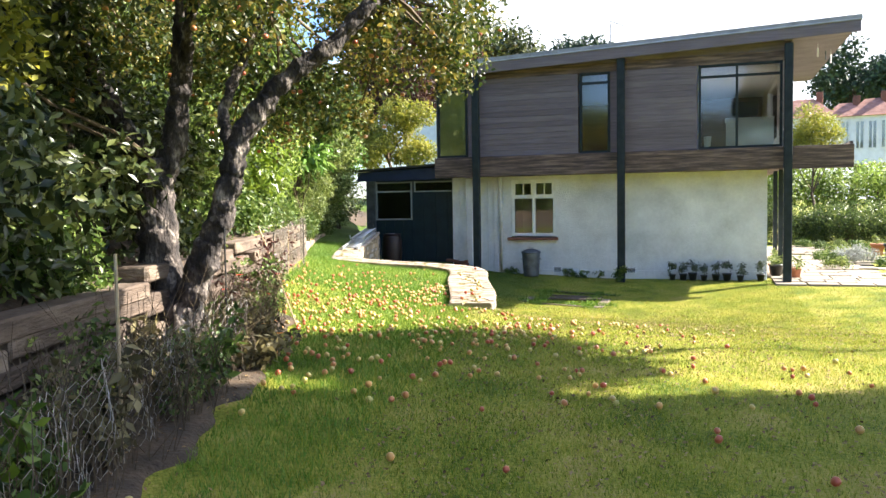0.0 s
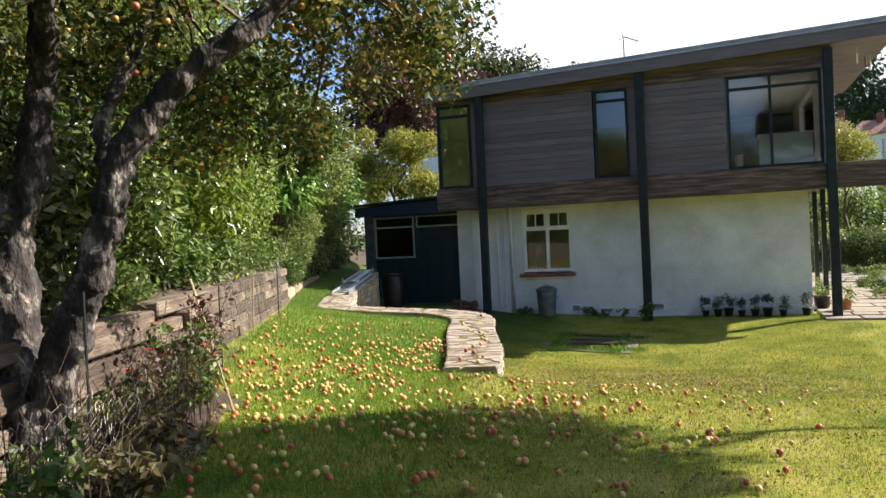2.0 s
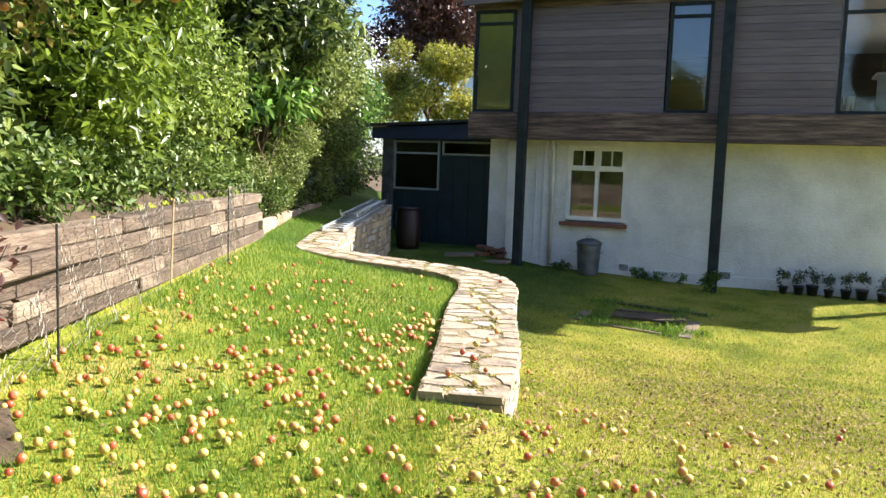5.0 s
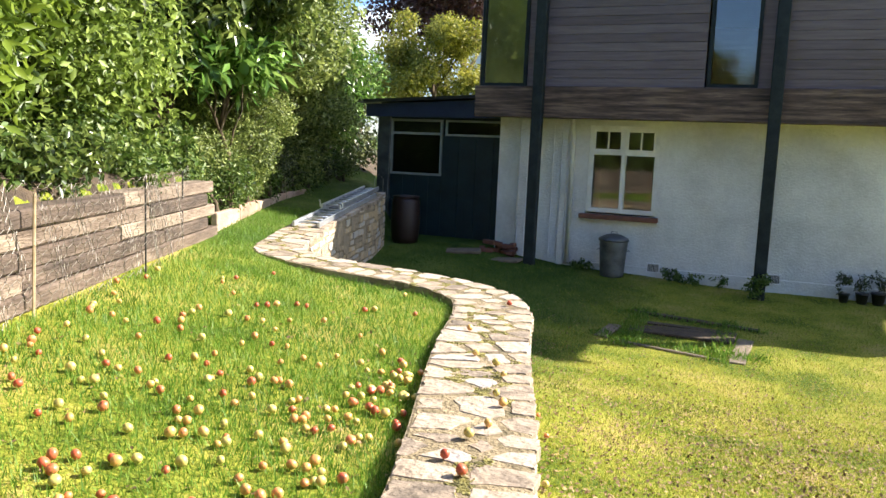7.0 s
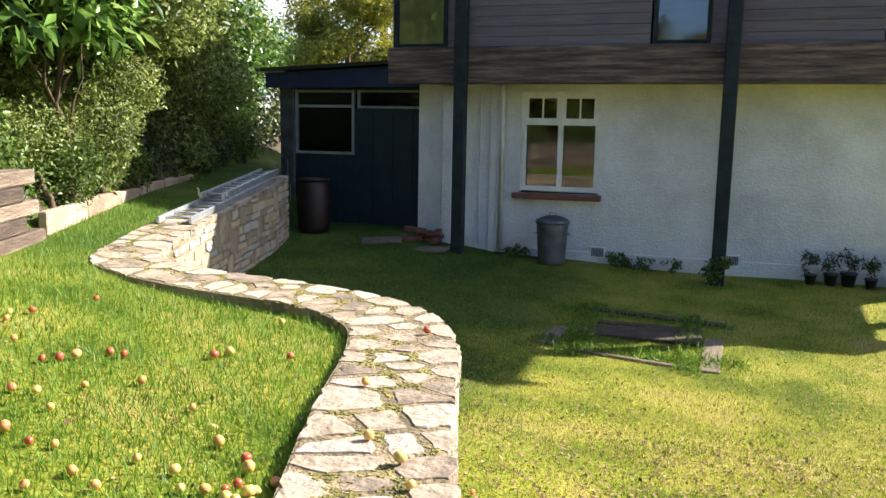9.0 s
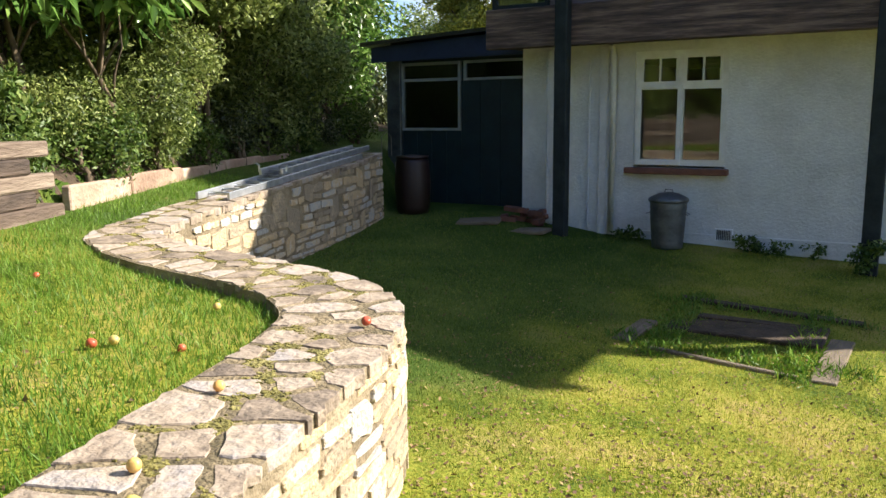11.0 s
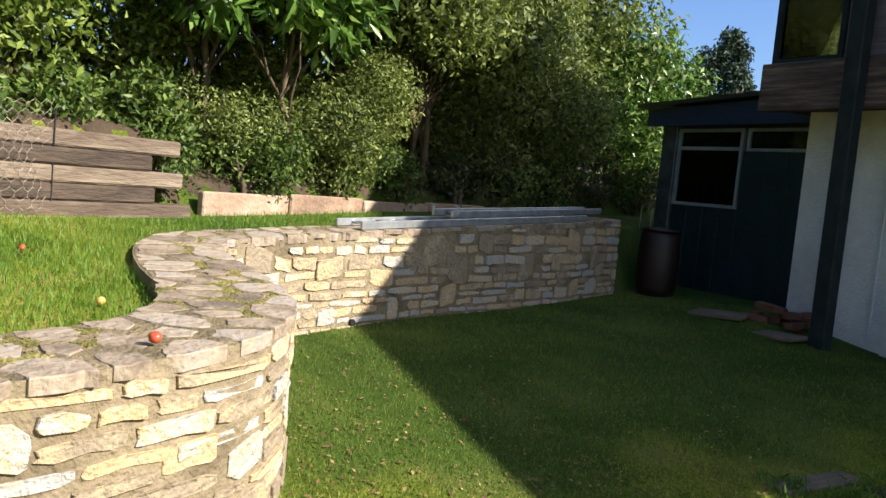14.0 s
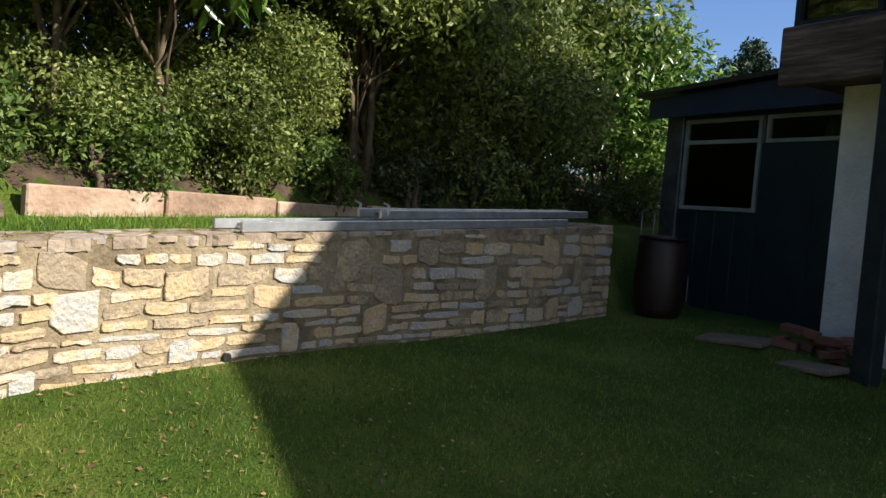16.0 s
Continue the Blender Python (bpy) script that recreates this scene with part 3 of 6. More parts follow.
hpart("inner_partition", B(2.58, 2.66, YU + 0.12, 7.3, 3.12, 5.2), "dark_in")
hpart("head_beam", B(X0, X1, YU - 0.02, YU + 0.08, 5.08, 5.3, 0.008), "beam")
for i, (x0, x1) in enumerate(((-0.93, 1.72), (2.72, 4.52))):
    pan = hpart("cladding_panel", B(x0, x1, YU + 0.03, YU + 0.09, 3.12, 5.08), "beam")
    n = 14
    dz = 1.96 / n
    for k in range(n):
        z = 3.12 + k * dz
        hpart("board", B(x0, x1, YU - 0.008 - 0.0015 * (k % 3), YU + 0.028, z + 0.002, z + dz - 0.003, 0.003), "board", pan)


def frame_bars(x0, x1, z0, z1, y, t, d, extra_v=(), extra_h=()):
    bm = bmesh.new()
    box(bm, x0, x0 + t, y, y + d, z0, z1)
    box(bm, x1 - t, x1, y, y + d, z0, z1)
    box(bm, x0 + t, x1 - t, y, y + d, z0, z0 + t)
    box(bm, x0 + t, x1 - t, y, y + d, z1 - t, z1)
    for v in extra_v:
        box(bm, v - t / 2, v + t / 2, y + 0.002, y + d - 0.002, z0 + t, z1 - t)
    for h in extra_h:
        box(bm, x0 + t, x1 - t, y + 0.004, y + d - 0.004, h - t / 2, h + t / 2)
    return bm


def upper_window(x0, x1, transom, mullions, blind=None):
    w = empty("window", (0, 0, 0), "", "")
    for k in ("label", "category"):
        if k in w:
            del w[k]
    w.parent = house
    hpart("frame", frame_bars(x0, x1, 3.12, 5.08, YU - 0.02, 0.055, 0.1, mullions, [transom]), "post", w, "dark green painted frame")
    xs = [x0 + 0.055, *mullions, x1 - 0.055]
    for a, b in zip(xs, xs[1:]):
        for z0, z1 in ((3.175, transom - 0.027), (transom + 0.027, 5.025)):
            hpart("pane", B(a + 0.003, b - 0.003, YU + 0.03, YU + 0.036, z0, z1), "glass_up" if not mullions else "glass", w)
    if blind:
        hpart("blind", B(x0 + 0.06, x1 - 0.06, YU + 0.045, YU + 0.05, 3.18, 5.02), blind, w, "yellow-green blind behind the glass")
    return w


upper_window(-1.96, -1.14, 4.82, (), "blind")
upper_window(1.75, 2.49, 4.83, ())
upper_window(4.55, 6.38, 4.80, (5.40,))
for xa, xb in ((2.493, 2.72), (-1.137, -0.93)):
    hpart("panel", B(xa, xb, YU + 0.02, YU + 0.07, 3.12, 5.08), "board")
# balcony
hpart("balcony_floor", B(X1 + 0.003, 7.86, YU + 0.053, 6.5, 2.9, 3.1), "beam")
hpart("balcony_edge", B(7.8, 7.86, YU + 0.06, 6.5, 3.105, 3.2), "beam")
# posts
for x0, x1 in ((-0.95, -0.78), (2.68, 2.86), (6.40, 6.58)):
    hpart("post", B(x0, x1, YU - 0.27, YU - 0.105, -0.4, 5.42, 0.012), "post", label="dark green-black square post")
hpart("rear_post", B(6.42, 6.52, 0.9, 1.0, -0.2, 2.66), "post")
hpart("rear_post", B(6.42, 6.52, 2.6, 2.7, -0.2, 2.66), "post")
# roof: a slab that rises to the east
bm = bmesh.new()
RX0, RX1, RY0, RY1 = -2.15, 7.95, -0.8, 8.2


def roof_z(x):
    return 5.50 + (x - RX0) * 0.041


def slab(bm, x0, x1, y0, y1, top, thick):
    vs = [bm.verts.new((x, y, roof_z(x) + top - t)) for t in (thick, 0) for x in (x0, x1) for y in (y0, y1)]
    for f in ((0, 1, 3, 2), (4, 6, 7, 5), (0, 4, 5, 1), (2, 3, 7, 6), (0, 2, 6, 4), (1, 5, 7, 3)):
        bm.faces.new([vs[i] for i in f])
    return bm


hpart("roof", slab(bm, RX0, RX1, RY0, RY1, 0, 0.12), "roof", label="grey mono-pitch roof edge")
hpart("fascia", slab(bmesh.new(), RX0 + 0.01, RX1 - 0.02, RY0 + 0.02, RY0 + 0.07, -0.125, 0.24), "board")
hpart("metal_trim", slab(bmesh.new(), RX0, RX1, RY0 - 0.012, RY0 - 0.003, -0.085, 0.02), "lead", label="pale metal roof trim")
hpart("soffit", slab(bmesh.new(), RX0 + 0.02, RX1 - 0.03, RY0 + 0.075, RY1 - 0.05, -0.125, 0.05), "board")
for k in range(6):
    xa, xb = X0 + k * (X1 - X0) / 6, X0 + (k + 1) * (X1 - X0) / 6
    bm = bmesh.new()
    vs = [bm.verts.new(v) for yy2 in (YU + 0.0, YU + 0.06) for v in ((xa, yy2, 5.302), (xb, yy2, 5.302), (xb, yy2, max(5.31, roof_z(xb) - 0.18)), (xa, yy2, max(5.31, roof_z(xa) - 0.18)))]
    for f in ((0, 1, 2, 3), (7, 6, 5, 4), (0, 4, 5, 1), (1, 5, 6, 2), (2, 6, 7, 3), (3, 7, 4, 0)):
        bm.faces.new([vs[i] for i in f])
    hpart("upper_infill", bm, "board")
for x in (-1.03, 2.61, 6.48):
    hpart("rafter", slab(bmesh.new(), x - 0.07, x + 0.07, RY0 + 0.08, RY1 - 0.1, -0.18, 0.16), "board")
# lower window
w = empty("window", (0, 0, 0), "", "")
for k in ("label", "category"):
    if k in w:
        del w[k]
w.parent = house
hpart("frame", frame_bars(WX0, WX1, 1.06, WZ1, 0.02, 0.075, 0.07, (0.48,), (2.07,)), "window_paint", w, "white painted timber frame")
hpart("casement", frame_bars(WX0 + 0.04, 0.50, 1.07, 2.09, -0.02, 0.05, 0.04), "window_paint", w, "white opening casement")
for x0, x1 in ((WX0 + 0.078, 0.44), (0.52, WX1 - 0.078)):
    hpart("glazing_bar", B((x0 + x1) / 2 - 0.012, (x0 + x1) / 2 + 0.012, 0.03, 0.06, 2.11, 2.445), "window_paint", w)
    hpart("sash", frame_bars(x0, x1, 2.105, 2.45, 0.012, 0.028, 0.03), "window_paint", w)
    hpart("pane", B(x0, x1, 0.062, 0.068, 2.1, 2.45), "glass", w)
    hpart("pane", B(x0, x1, 0.062, 0.068, 1.13, 2.04), "glass", w)
hpart("sill", B(-0.2, 1.12, -0.12, 0.0, 0.95, 1.03, 0.012), "brick", w, "red clay tile sill")
# pipes, cables, vents
dp = bmesh.new()
tube(dp, [(-0.37, -0.09, 0.15), (-0.37, -0.09, 2.45), (-0.37, -0.2, 2.6)], 0.042, 10)
hpart("drainpipe", dp, "render_wall", label="white painted drainpipe", smooth=True)
hpart("cable_conduit", tube(bmesh.new(), [(-0.72, -0.03, 0.2), (-0.72, -0.03, 2.5)], 0.012, 6), "render_wall")
hpart("wall_pier", B(-0.58, -0.46, -0.05, -0.003, 0.1, 2.6, 0.015), "render_wall")
hpart("cable", tube(bmesh.new(), [(2.75, -0.03, 0.2), (2.76, -0.04, 1.4), (2.76, -0.03, 2.58)], 0.01, 6), "black")
for x in (1.1, 2.96):
    v = hpart("air_vent", frame_bars(x - 0.11, x + 0.11, 0.12, 0.28, -0.05, 0.015, 0.03), "white")
    for k in range(8):
        hpart("slat", B(x - 0.085 + k * 0.022, x - 0.075 + k * 0.022, -0.047, -0.037, 0.137, 0.263), "galv", v)

# ---- shed ----
SY = 0.78
shed = empty("shed", (-3.4, 1.5, 0), "dark blue-green lean-to shed with a white-framed window beside the house", "shed")


def spart(name, bm, mat, parent=shed, label=""):
    bmesh.ops.translate(bm, verts=bm.verts, vec=(3.4, -1.5, 0))
    return part(name, bm, mat, parent, label)


for k in range(4):
    x = -4.27 + k * 0.2775
    spart("front_board", B(x + 0.002, x + 0.2755, SY, SY + 0.08, 0.1, 1.49, 0.006), "teal")
for k in range(4):
    x = -3.16 + k * 0.3525
    spart("front_board", B(x + 0.002, x + 0.3505, SY, SY + 0.08, 0.1, 2.27, 0.006), "teal")
spart("header_board", B(-4.27, -1.75, SY + 0.01, SY + 0.09, 2.577, 2.85), "teal")
spart("corner_post", B(-4.55, -4.28, SY - 0.05, SY + 0.1, 0.0, 2.62, 0.01), "galv", label="grey painted corner post")
spart("side_wall", B(-4.55, -4.45, SY + 0.1, 4.2, 0.0, 2.87), "teal")
spart("back_wall", B(-4.45, -1.75, 4.1, 4.2, 0.0, 2.9), "teal")
sw = part("window", frame_bars(-4.27, -3.16, 1.49, 2.575, SY - 0.02, 0.045, 0.06, (), (2.3,)), "shed_frame", shed, "dull grey painted shed window")
sw.data.transform(Matrix.Translation((3.4, -1.5, 0)))
spart("pane", B(-4.23, -3.2, SY + 0.01, SY + 0.016, 1.53, 2.28), "glass", sw)
spart("pane", B(-4.23, -3.2, SY + 0.01, SY + 0.016, 2.32, 2.54), "glass", sw)
sw2 = part("window", frame_bars(-3.1, -1.76, 2.27, 2.575, SY - 0.02, 0.04, 0.06), "shed_frame", shed, "long grey-framed top light")
sw2.data.transform(Matrix.Translation((3.4, -1.5, 0)))
spart("pane", B(-3.06, -1.8, SY + 0.01, SY + 0.016, 2.31, 2.54), "glass", sw2)
bm = bmesh.new()
vs = [bm.verts.new(v) for v in ((-4.75, SY - 0.18, 2.60), (-1.75, SY - 0.18, 2.62), (-1.75, SY - 0.18, 2.98), (-4.75, SY - 0.18, 2.84), (-4.75, SY - 0.13, 2.60), (-1.75, SY - 0.13, 2.62), (-1.75, SY - 0.13, 2.98), (-4.75, SY - 0.13, 2.84))]
for f in ((0, 1, 2, 3), (7, 6, 5, 4), (0, 4, 5, 1), (1, 5, 6, 2), (2, 6, 7, 3), (3, 7, 4, 0)):
    bm.faces.new([vs[i] for i in f])
spart("fascia", bm, "navy", label="dark navy fascia board")
bm = bmesh.new()
vs = [bm.verts.new(v) for v in ((-4.9, SY - 0.28, 2.86), (-1.75, SY - 0.28, 3.01), (-1.75, 4.4, 3.01), (-4.9, 4.4, 2.86), (-4.9, SY - 0.28, 2.92), (-1.75, SY - 0.28, 3.07), (-1.75, 4.4, 3.07), (-4.9, 4.4, 2.92))]
for f in ((0, 3, 2, 1), (4, 5, 6, 7), (0, 1, 5, 4), (1, 2, 6, 5), (2, 3, 7, 6), (3, 0, 4, 7)):
    bm.faces.new([vs[i] for i in f])
spart("roof", bm, "black", label="black felt roof")

# ---- curved stone wall: body of mortar ----
def wall_frames(step=0.12):
    """Points along the wall with the normal to its face side (right) and the cap's height."""
    pts = np.array(CENTRE)
    seg = np.r_[0, np.cumsum(np.linalg.norm(np.diff(pts, axis=0), axis=1))]
    ss = np.arange(0, seg[-1], step)
    dense = np.stack([np.interp(ss, seg, pts[:, 0]), np.interp(ss, seg, pts[:, 1]), np.interp(ss, seg, CAP_Z)], 1)
    for _ in range(3):
        dense[1:-1] = (dense[:-2] + 2 * dense[1:-1] + dense[2:]) / 4
    tan = np.gradient(dense[:, :2], axis=0)
    tan /= np.linalg.norm(tan, axis=1, keepdims=True)
    return ss, dense, np.stack([tan[:, 1], -tan[:, 0]], 1)


WS, WP, WN = wall_frames()
HALF = 0.24


def wall_at(s, out, z):
    """A place on the wall: s along, out from its centre line to the face side, z. The back edge lies further out where the wall is broad."""
    if out < 0:
        out *= float(np.interp(s, (0, 0.8, 1.6, 5.6, 6.6, 7.2), (1.12, 1.4, 1.5, 1.5, 1.1, 1.1)))
    x = np.interp(s, WS, WP[:, 0]) + out * np.interp(s, WS, WN[:, 0])
    y = np.interp(s, WS, WP[:, 1]) + out * np.interp(s, WS, WN[:, 1])
    return Vector((x, y, z))


def cap_z(s):
    return float(np.interp(s, WS, WP[:, 2]))


stone_wall = empty("stone_wall", (0, -7.2, 0), "curved dry-looking rubble retaining wall of buff limestone with flat cap stones", "wall")
WO = Vector((0, -7.2, 0))
bm = bmesh.new()
rings = []
for s in WS:
    zt = cap_z(s)
    rings.append([bm.verts.new(wall_at(s, o, z) - WO) for o, z in ((HALF - 0.002, -0.5), (HALF - 0.002, zt), (-HALF + 0.01, zt), (-HALF + 0.01, -0.5))])
for a, b in zip(rings, rings[1:]):
    for k in range(3):
        bm.faces.new((a[k], a[k + 1], b[k + 1], b[k]))
bm.faces.new(rings[0][::-1])
bm.faces.new(rings[-1])
part("core", bm, "mortar", stone_wall, "buff mortar")
bm = bmesh.new()
rings = [[bm.verts.new(wall_at(s, o, cap_z(s) + dz) - WO) for o, dz in ((HALF - 0.012, 0.0), (HALF - 0.03, 0.004), (-HALF + 0.02, 0.004), (-HALF + 0.012, 0.0))] for s in WS]
for a, b in zip(rings, rings[1:]):
    for k in range(3):
        bm.faces.new((a[k], a[k + 1], b[k + 1], b[k]))
part("moss_bed", bm, "moss", stone_wall, "moss between the cap stones")
hole = bmesh.new()
sh = float(WS[np.argmin(np.hypot(WP[:, 0] + 2.1, WP[:, 1] + 5.45))])
tube(hole, [wall_at(sh, HALF - 0.06, 0.26) - WO, wall_at(sh, HALF + 0.024, 0.26) - WO], 0.028, 12)
part("drain_pipe", hole, "black", stone_wall, "small black drain pipe")

# ---- sleeper wall ----
rngs = random.Random(5)
tw = empty("sleeper_wall", (float(timber_x(-9)), -9, 0.8), "low retaining wall of weathered railway sleepers, silver brown and mossy", "wall")


def along(d):
    """A place on the sleeper wall's face and its heading, d metres from its end."""
    l0 = 5.3 * math.hypot(1, 0.43)
    if d < l0:
        y = -6.7 - d / math.hypot(1, 0.43)
        return Vector((float(timber_x(y)), y, 0)), Vector((0.43, -1, 0)).normalized()
    y = -12 - (d - l0) / math.hypot(1, 0.33)
    return Vector((float(timber_x(y)), y, 0)), Vector((0.33, -1, 0)).normalized()


for k in range(5):
    pos = [-0.12, 0.22, -0.04, 0.25, 0.0][k]
    first = True
    while pos < 15.0:
        ln = [2.2, 1.3, 2.5, 1.6, 2.4][k] if first else 2.4
        first = False
        p0, d0 = along(max(0, pos))
        c, dd = along(max(0, pos) + ln / 2)
        if abs(d0.x - dd.x) > 1e-4:
            dd = (d0 + dd).normalized()
        c = along(max(0.0, pos))[0] + dd * (ln / 2 + min(0, pos))
        z0 = float(np.interp(pos, [0, 6, 10, 15], [0.97, 0.94, 0.76, 0.72])) + 0.122 * k
        o = part("sleeper", B(-ln / 2 + 0.004, ln / 2 - 0.004, -0.11, 0.11, 0.002, 0.12, 0.014), "sleeper", tw)
        back = Vector((dd.y, -dd.x, 0)) * 0.11
        o.matrix_local = Matrix.Translation(c + back + Vector((rngs.uniform(-.012, .012), rngs.uniform(-.012, .012), z0)) - Vector(tw.location)) @ Matrix.Rotation(math.atan2(dd.y, dd.x) + rngs.uniform(-.004, .004), 4, "Z")
        pos += ln
for k in range(5):
    dd = along(0.1)[1]
    west = Vector((dd.y, -dd.x, 0))
    ln = 1.9 - 0.15 * (k % 2)
    o = part("return_sleeper", B(0, ln, -0.1, 0.1, 0.002, 0.12, 0.012), "sleeper", tw)
    o.matrix_local = Matrix.Translation(along(0)[0] - dd * 0.02 + west * (0.24 + 0.03 * (k % 2)) + Vector((0, 0, 0.968 + 0.122 * k)) - Vector(tw.location)) @ Matrix.Rotation(math.atan2(west.y, west.x), 4, "Z")

# ---- kerb along the bank ----
kerb = empty("kerb", (-3.3, -5, 1), "low edging of pinkish weathered boards below the bank", "kerb")
pts = [(-2.72, -6.5), (-3.1, -5.6), (-3.5, -4.65), (-3.95, -3.6), (-4.4, -2.5), (-4.8, -1.5)]
for i, (a, b) in enumerate(zip(pts, pts[1:])):
    a, b = Vector((*a, 0)), Vector((*b, 0))
    ln = (b - a).length - 0.02
    o = part("edging", B(-ln / 2, ln / 2, -0.04, 0.04, -0.1, 0.11 + 0.02 * (i % 2), 0.012), "kerbwood", kerb)
    c = (a + b) / 2
    o.matrix_local = Matrix.Translation(c + Vector((0, 0, 1.1)) - Vector(kerb.location)) @ Matrix.Rotation(math.atan2((b - a).y, (b - a).x), 4, "Z")

# ---- hedge and trees ----
GZ = 1.5

def shrub(x, y, z, rx, ry, rz, leaf, mat, count, label, seed, n=18, r=0.6, base=1.4, stems=3, name="shrub", **kw):
    return tree(name, (x + 0.15, y, base), 3, ((x, y, z), (rx, ry, rz)), leaf, mat, count, label, "shrub", seed, n, r, 0.045, stems=stems, **kw)


shrub(-3.7, -6.4, 3.8, 1.3, 1.9, 1.5, 0.17, "laurel", 15000, "large glossy dark green cherry laurel", 11, 18, 0.6, aspect=0.34, droop=0.8, name="laurel_bush")
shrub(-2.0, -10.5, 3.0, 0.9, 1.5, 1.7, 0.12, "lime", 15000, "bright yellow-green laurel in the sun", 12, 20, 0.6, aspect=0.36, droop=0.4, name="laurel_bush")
shrub(-2.9, -8.6, 2.9, 0.9, 1.2, 1.6, 0.085, "hedge", 15000, "dense mid-green evergreen shrub on the bank", 13, 20, 0.6)
shrub(-1.1, -12.9, 2.9, 0.8, 1.4, 1.6, 0.10, "laurel", 16000, "tall green evergreen shrub behind the sleeper wall", 14, 20, 0.6)
# darkest leaf on these three, in place of shade from the trees
shrub(0.0, -15.4, 2.6, 0.7, 1.3, 1.5, 0.09, "holly", 15000, "green shrub behind the apple tree", 15, 18, 0.6)
shrub(0.5, -17.6, 2.3, 0.7, 1.2, 1.2, 0.10, "holly", 14000, "dark small-leaved shrub beside the bed", 16, 16, 0.55)
shrub(1.1, -19.2, 1.9, 0.55, 0.9, 0.95, 0.10, "holly", 8000, "leafy green shrub overhanging the sleeper wall", 29, 14, 0.4, base=1.1)
shrub(-3.35, -5.6, 2.95, 0.55, 1.0, 0.4, 0.21, "big_leaf", 900, "branches of large glossy drooping leaves", 160, 12, 0.35, stems=1, aspect=0.3, droop=0.9, name="large_leaved_shrub")
shrub(-3.75, -8.0, 3.1, 0.5, 1.0, 0.5, 0.2, "big_leaf", 900, "branches of large glossy drooping leaves", 161, 12, 0.35, stems=1, aspect=0.3, droop=0.9, name="large_leaved_shrub")
tree("tree", (-12.6, 4.0, 1.0), 7, ((-12.6, 4.0, 4.9), (1.7, 1.6, 1.9)), 0.13, "olive", 16000, "tall green tree beyond the laurel", "tree", 162, 22, 0.75, 0.12)
shrub(-3.8, -5.3, 1.95, 0.85, 1.3, 0.85, 0.042, "olive", 42000, "grey-green small-leaved bush with dry stems above the kerb", 17, 20, 0.4, stems=4, inner=0.1)
shrub(-4.4, -3.6, 3.5, 1.2, 1.6, 1.8, 0.085, "olive", 44000, "tall sunlit small-leaved shrub", 18, 24, 0.6, stems=5)
shrub(-5.3, -1.7, 3.2, 0.95, 1.5, 1.9, 0.075, "olive", 42000, "tall green shrub in half shade", 19, 24, 0.65, stems=5)
shrub(-6.5, 1.5, 2.9, 1.0, 1.25, 1.6, 0.13, "big_leaf", 13000, "sunlit glossy laurel at the end of the garden path", 20, 20, 0.7, base=1.0, aspect=0.34)
shrub(-9.9, 5.0, 3.3, 1.5, 1.6, 1.6, 0.17, "big_leaf", 9000, "dark laurel beyond the shed", 21, 18, 0.8, base=1.0, aspect=0.34)
shrub(-8.3, 4.4, 2.1, 1.6, 1.5, 1.4, 0.12, "holly", 12000, "dark undergrowth at the end of the path", 36, 18, 0.7, base=1.0)
shrub(-5.4, -2.8, 2.1, 0.8, 2.4, 1.0, 0.07, "olive", 26000, "dark undergrowth in the shade of the hedge", 32, 18, 0.6)
shrub(-6.6, -1.0, 2.2, 1.0, 1.5, 1.2, 0.10, "holly", 14000, "dark undergrowth along the path", 33, 18, 0.7, base=1.1)
shrub(-4.7, -6.6, 2.9, 0.9, 1.9, 1.6, 0.07, "hedge", 34000, "green shrub at the back of the bank", 34, 18, 0.6)
shrub(-3.2, -10.8, 3.4, 1.0, 2.6, 2.2, 0.11, "hedge", 14000, "dark evergreen at the back of the bank", 35, 22, 0.8)
for i, (y, dx, m) in enumerate(((-7.3, .5, "weed"), (-8.4, .55, "weed"), (-9.6, .5, "laurel"), (-10.9, .55, "weed"), (-12.1, .5, "weed"), (-13.4, .5, "laurel"), (-16.6, .45, "weed"))):
    x = float(timber_x(y)) - dx - 0.15
    shrub(x, y, 1.75 if y > -13 else 1.55, 0.35, 0.7, 0.32, 0.07, m, 4500, "low green plants spilling over the sleepers", 80 + i, 10, 0.26, base=1.2 if y > -13 else 1.1, name="low_plant")
T = "tall dark tree behind the hedge"
for i, (x, y, z, rx, ry, rz, mt, n) in enumerate(((-5.6, -8.2, 6.0, 1.9, 3.0, 3.5, "hedge", 34000), (-4.6, -12.8, 6.2, 2.0, 3.0, 3.6, "hedge", 28000), (-2.6, -17.0, 5.9, 1.9, 2.8, 3.8, "holly", 20000),
                                         (-6.4, -4.2, 5.8, 1.9, 2.6, 3.4, "olive", 38000), (-7.6, -0.2, 4.4, 1.8, 2.6, 2.2, "olive", 26000), (-0.6, -20.2, 4.0, 1.4, 2.2, 3.0, "holly", 9000), (-13.5, 1.5, 4.6, 3.0, 4.0, 3.2, "holly", 9000))):
    tree("tree", (x, y, 1.6), 7, ((x, y, z), (rx, ry, rz)), 0.12, mt, n, T if mt == "holly" else "tall green tree behind the shrubs", "tree", 90 + i, 24, 1.0, 0.11)
tree("tree", (-8.6, 12.5, 1.0), 7, ((-8.6, 12.5, 4.6), (2.3, 1.8, 2.2)), 0.12, "yellow", 26000, "bushy tree with yellowing leaves beyond the shed", "tree", 26, 40, 0.5, 0.14)
tree("tree", (-12.0, 24.0, 1.0), 10, ((-12.5, 25.0, 10.0), (5.0, 4.0, 4.6)), 0.27, "copper", 26000, "tall copper beech in the distance", "tree", 27, 26, 1.6, 0.3)

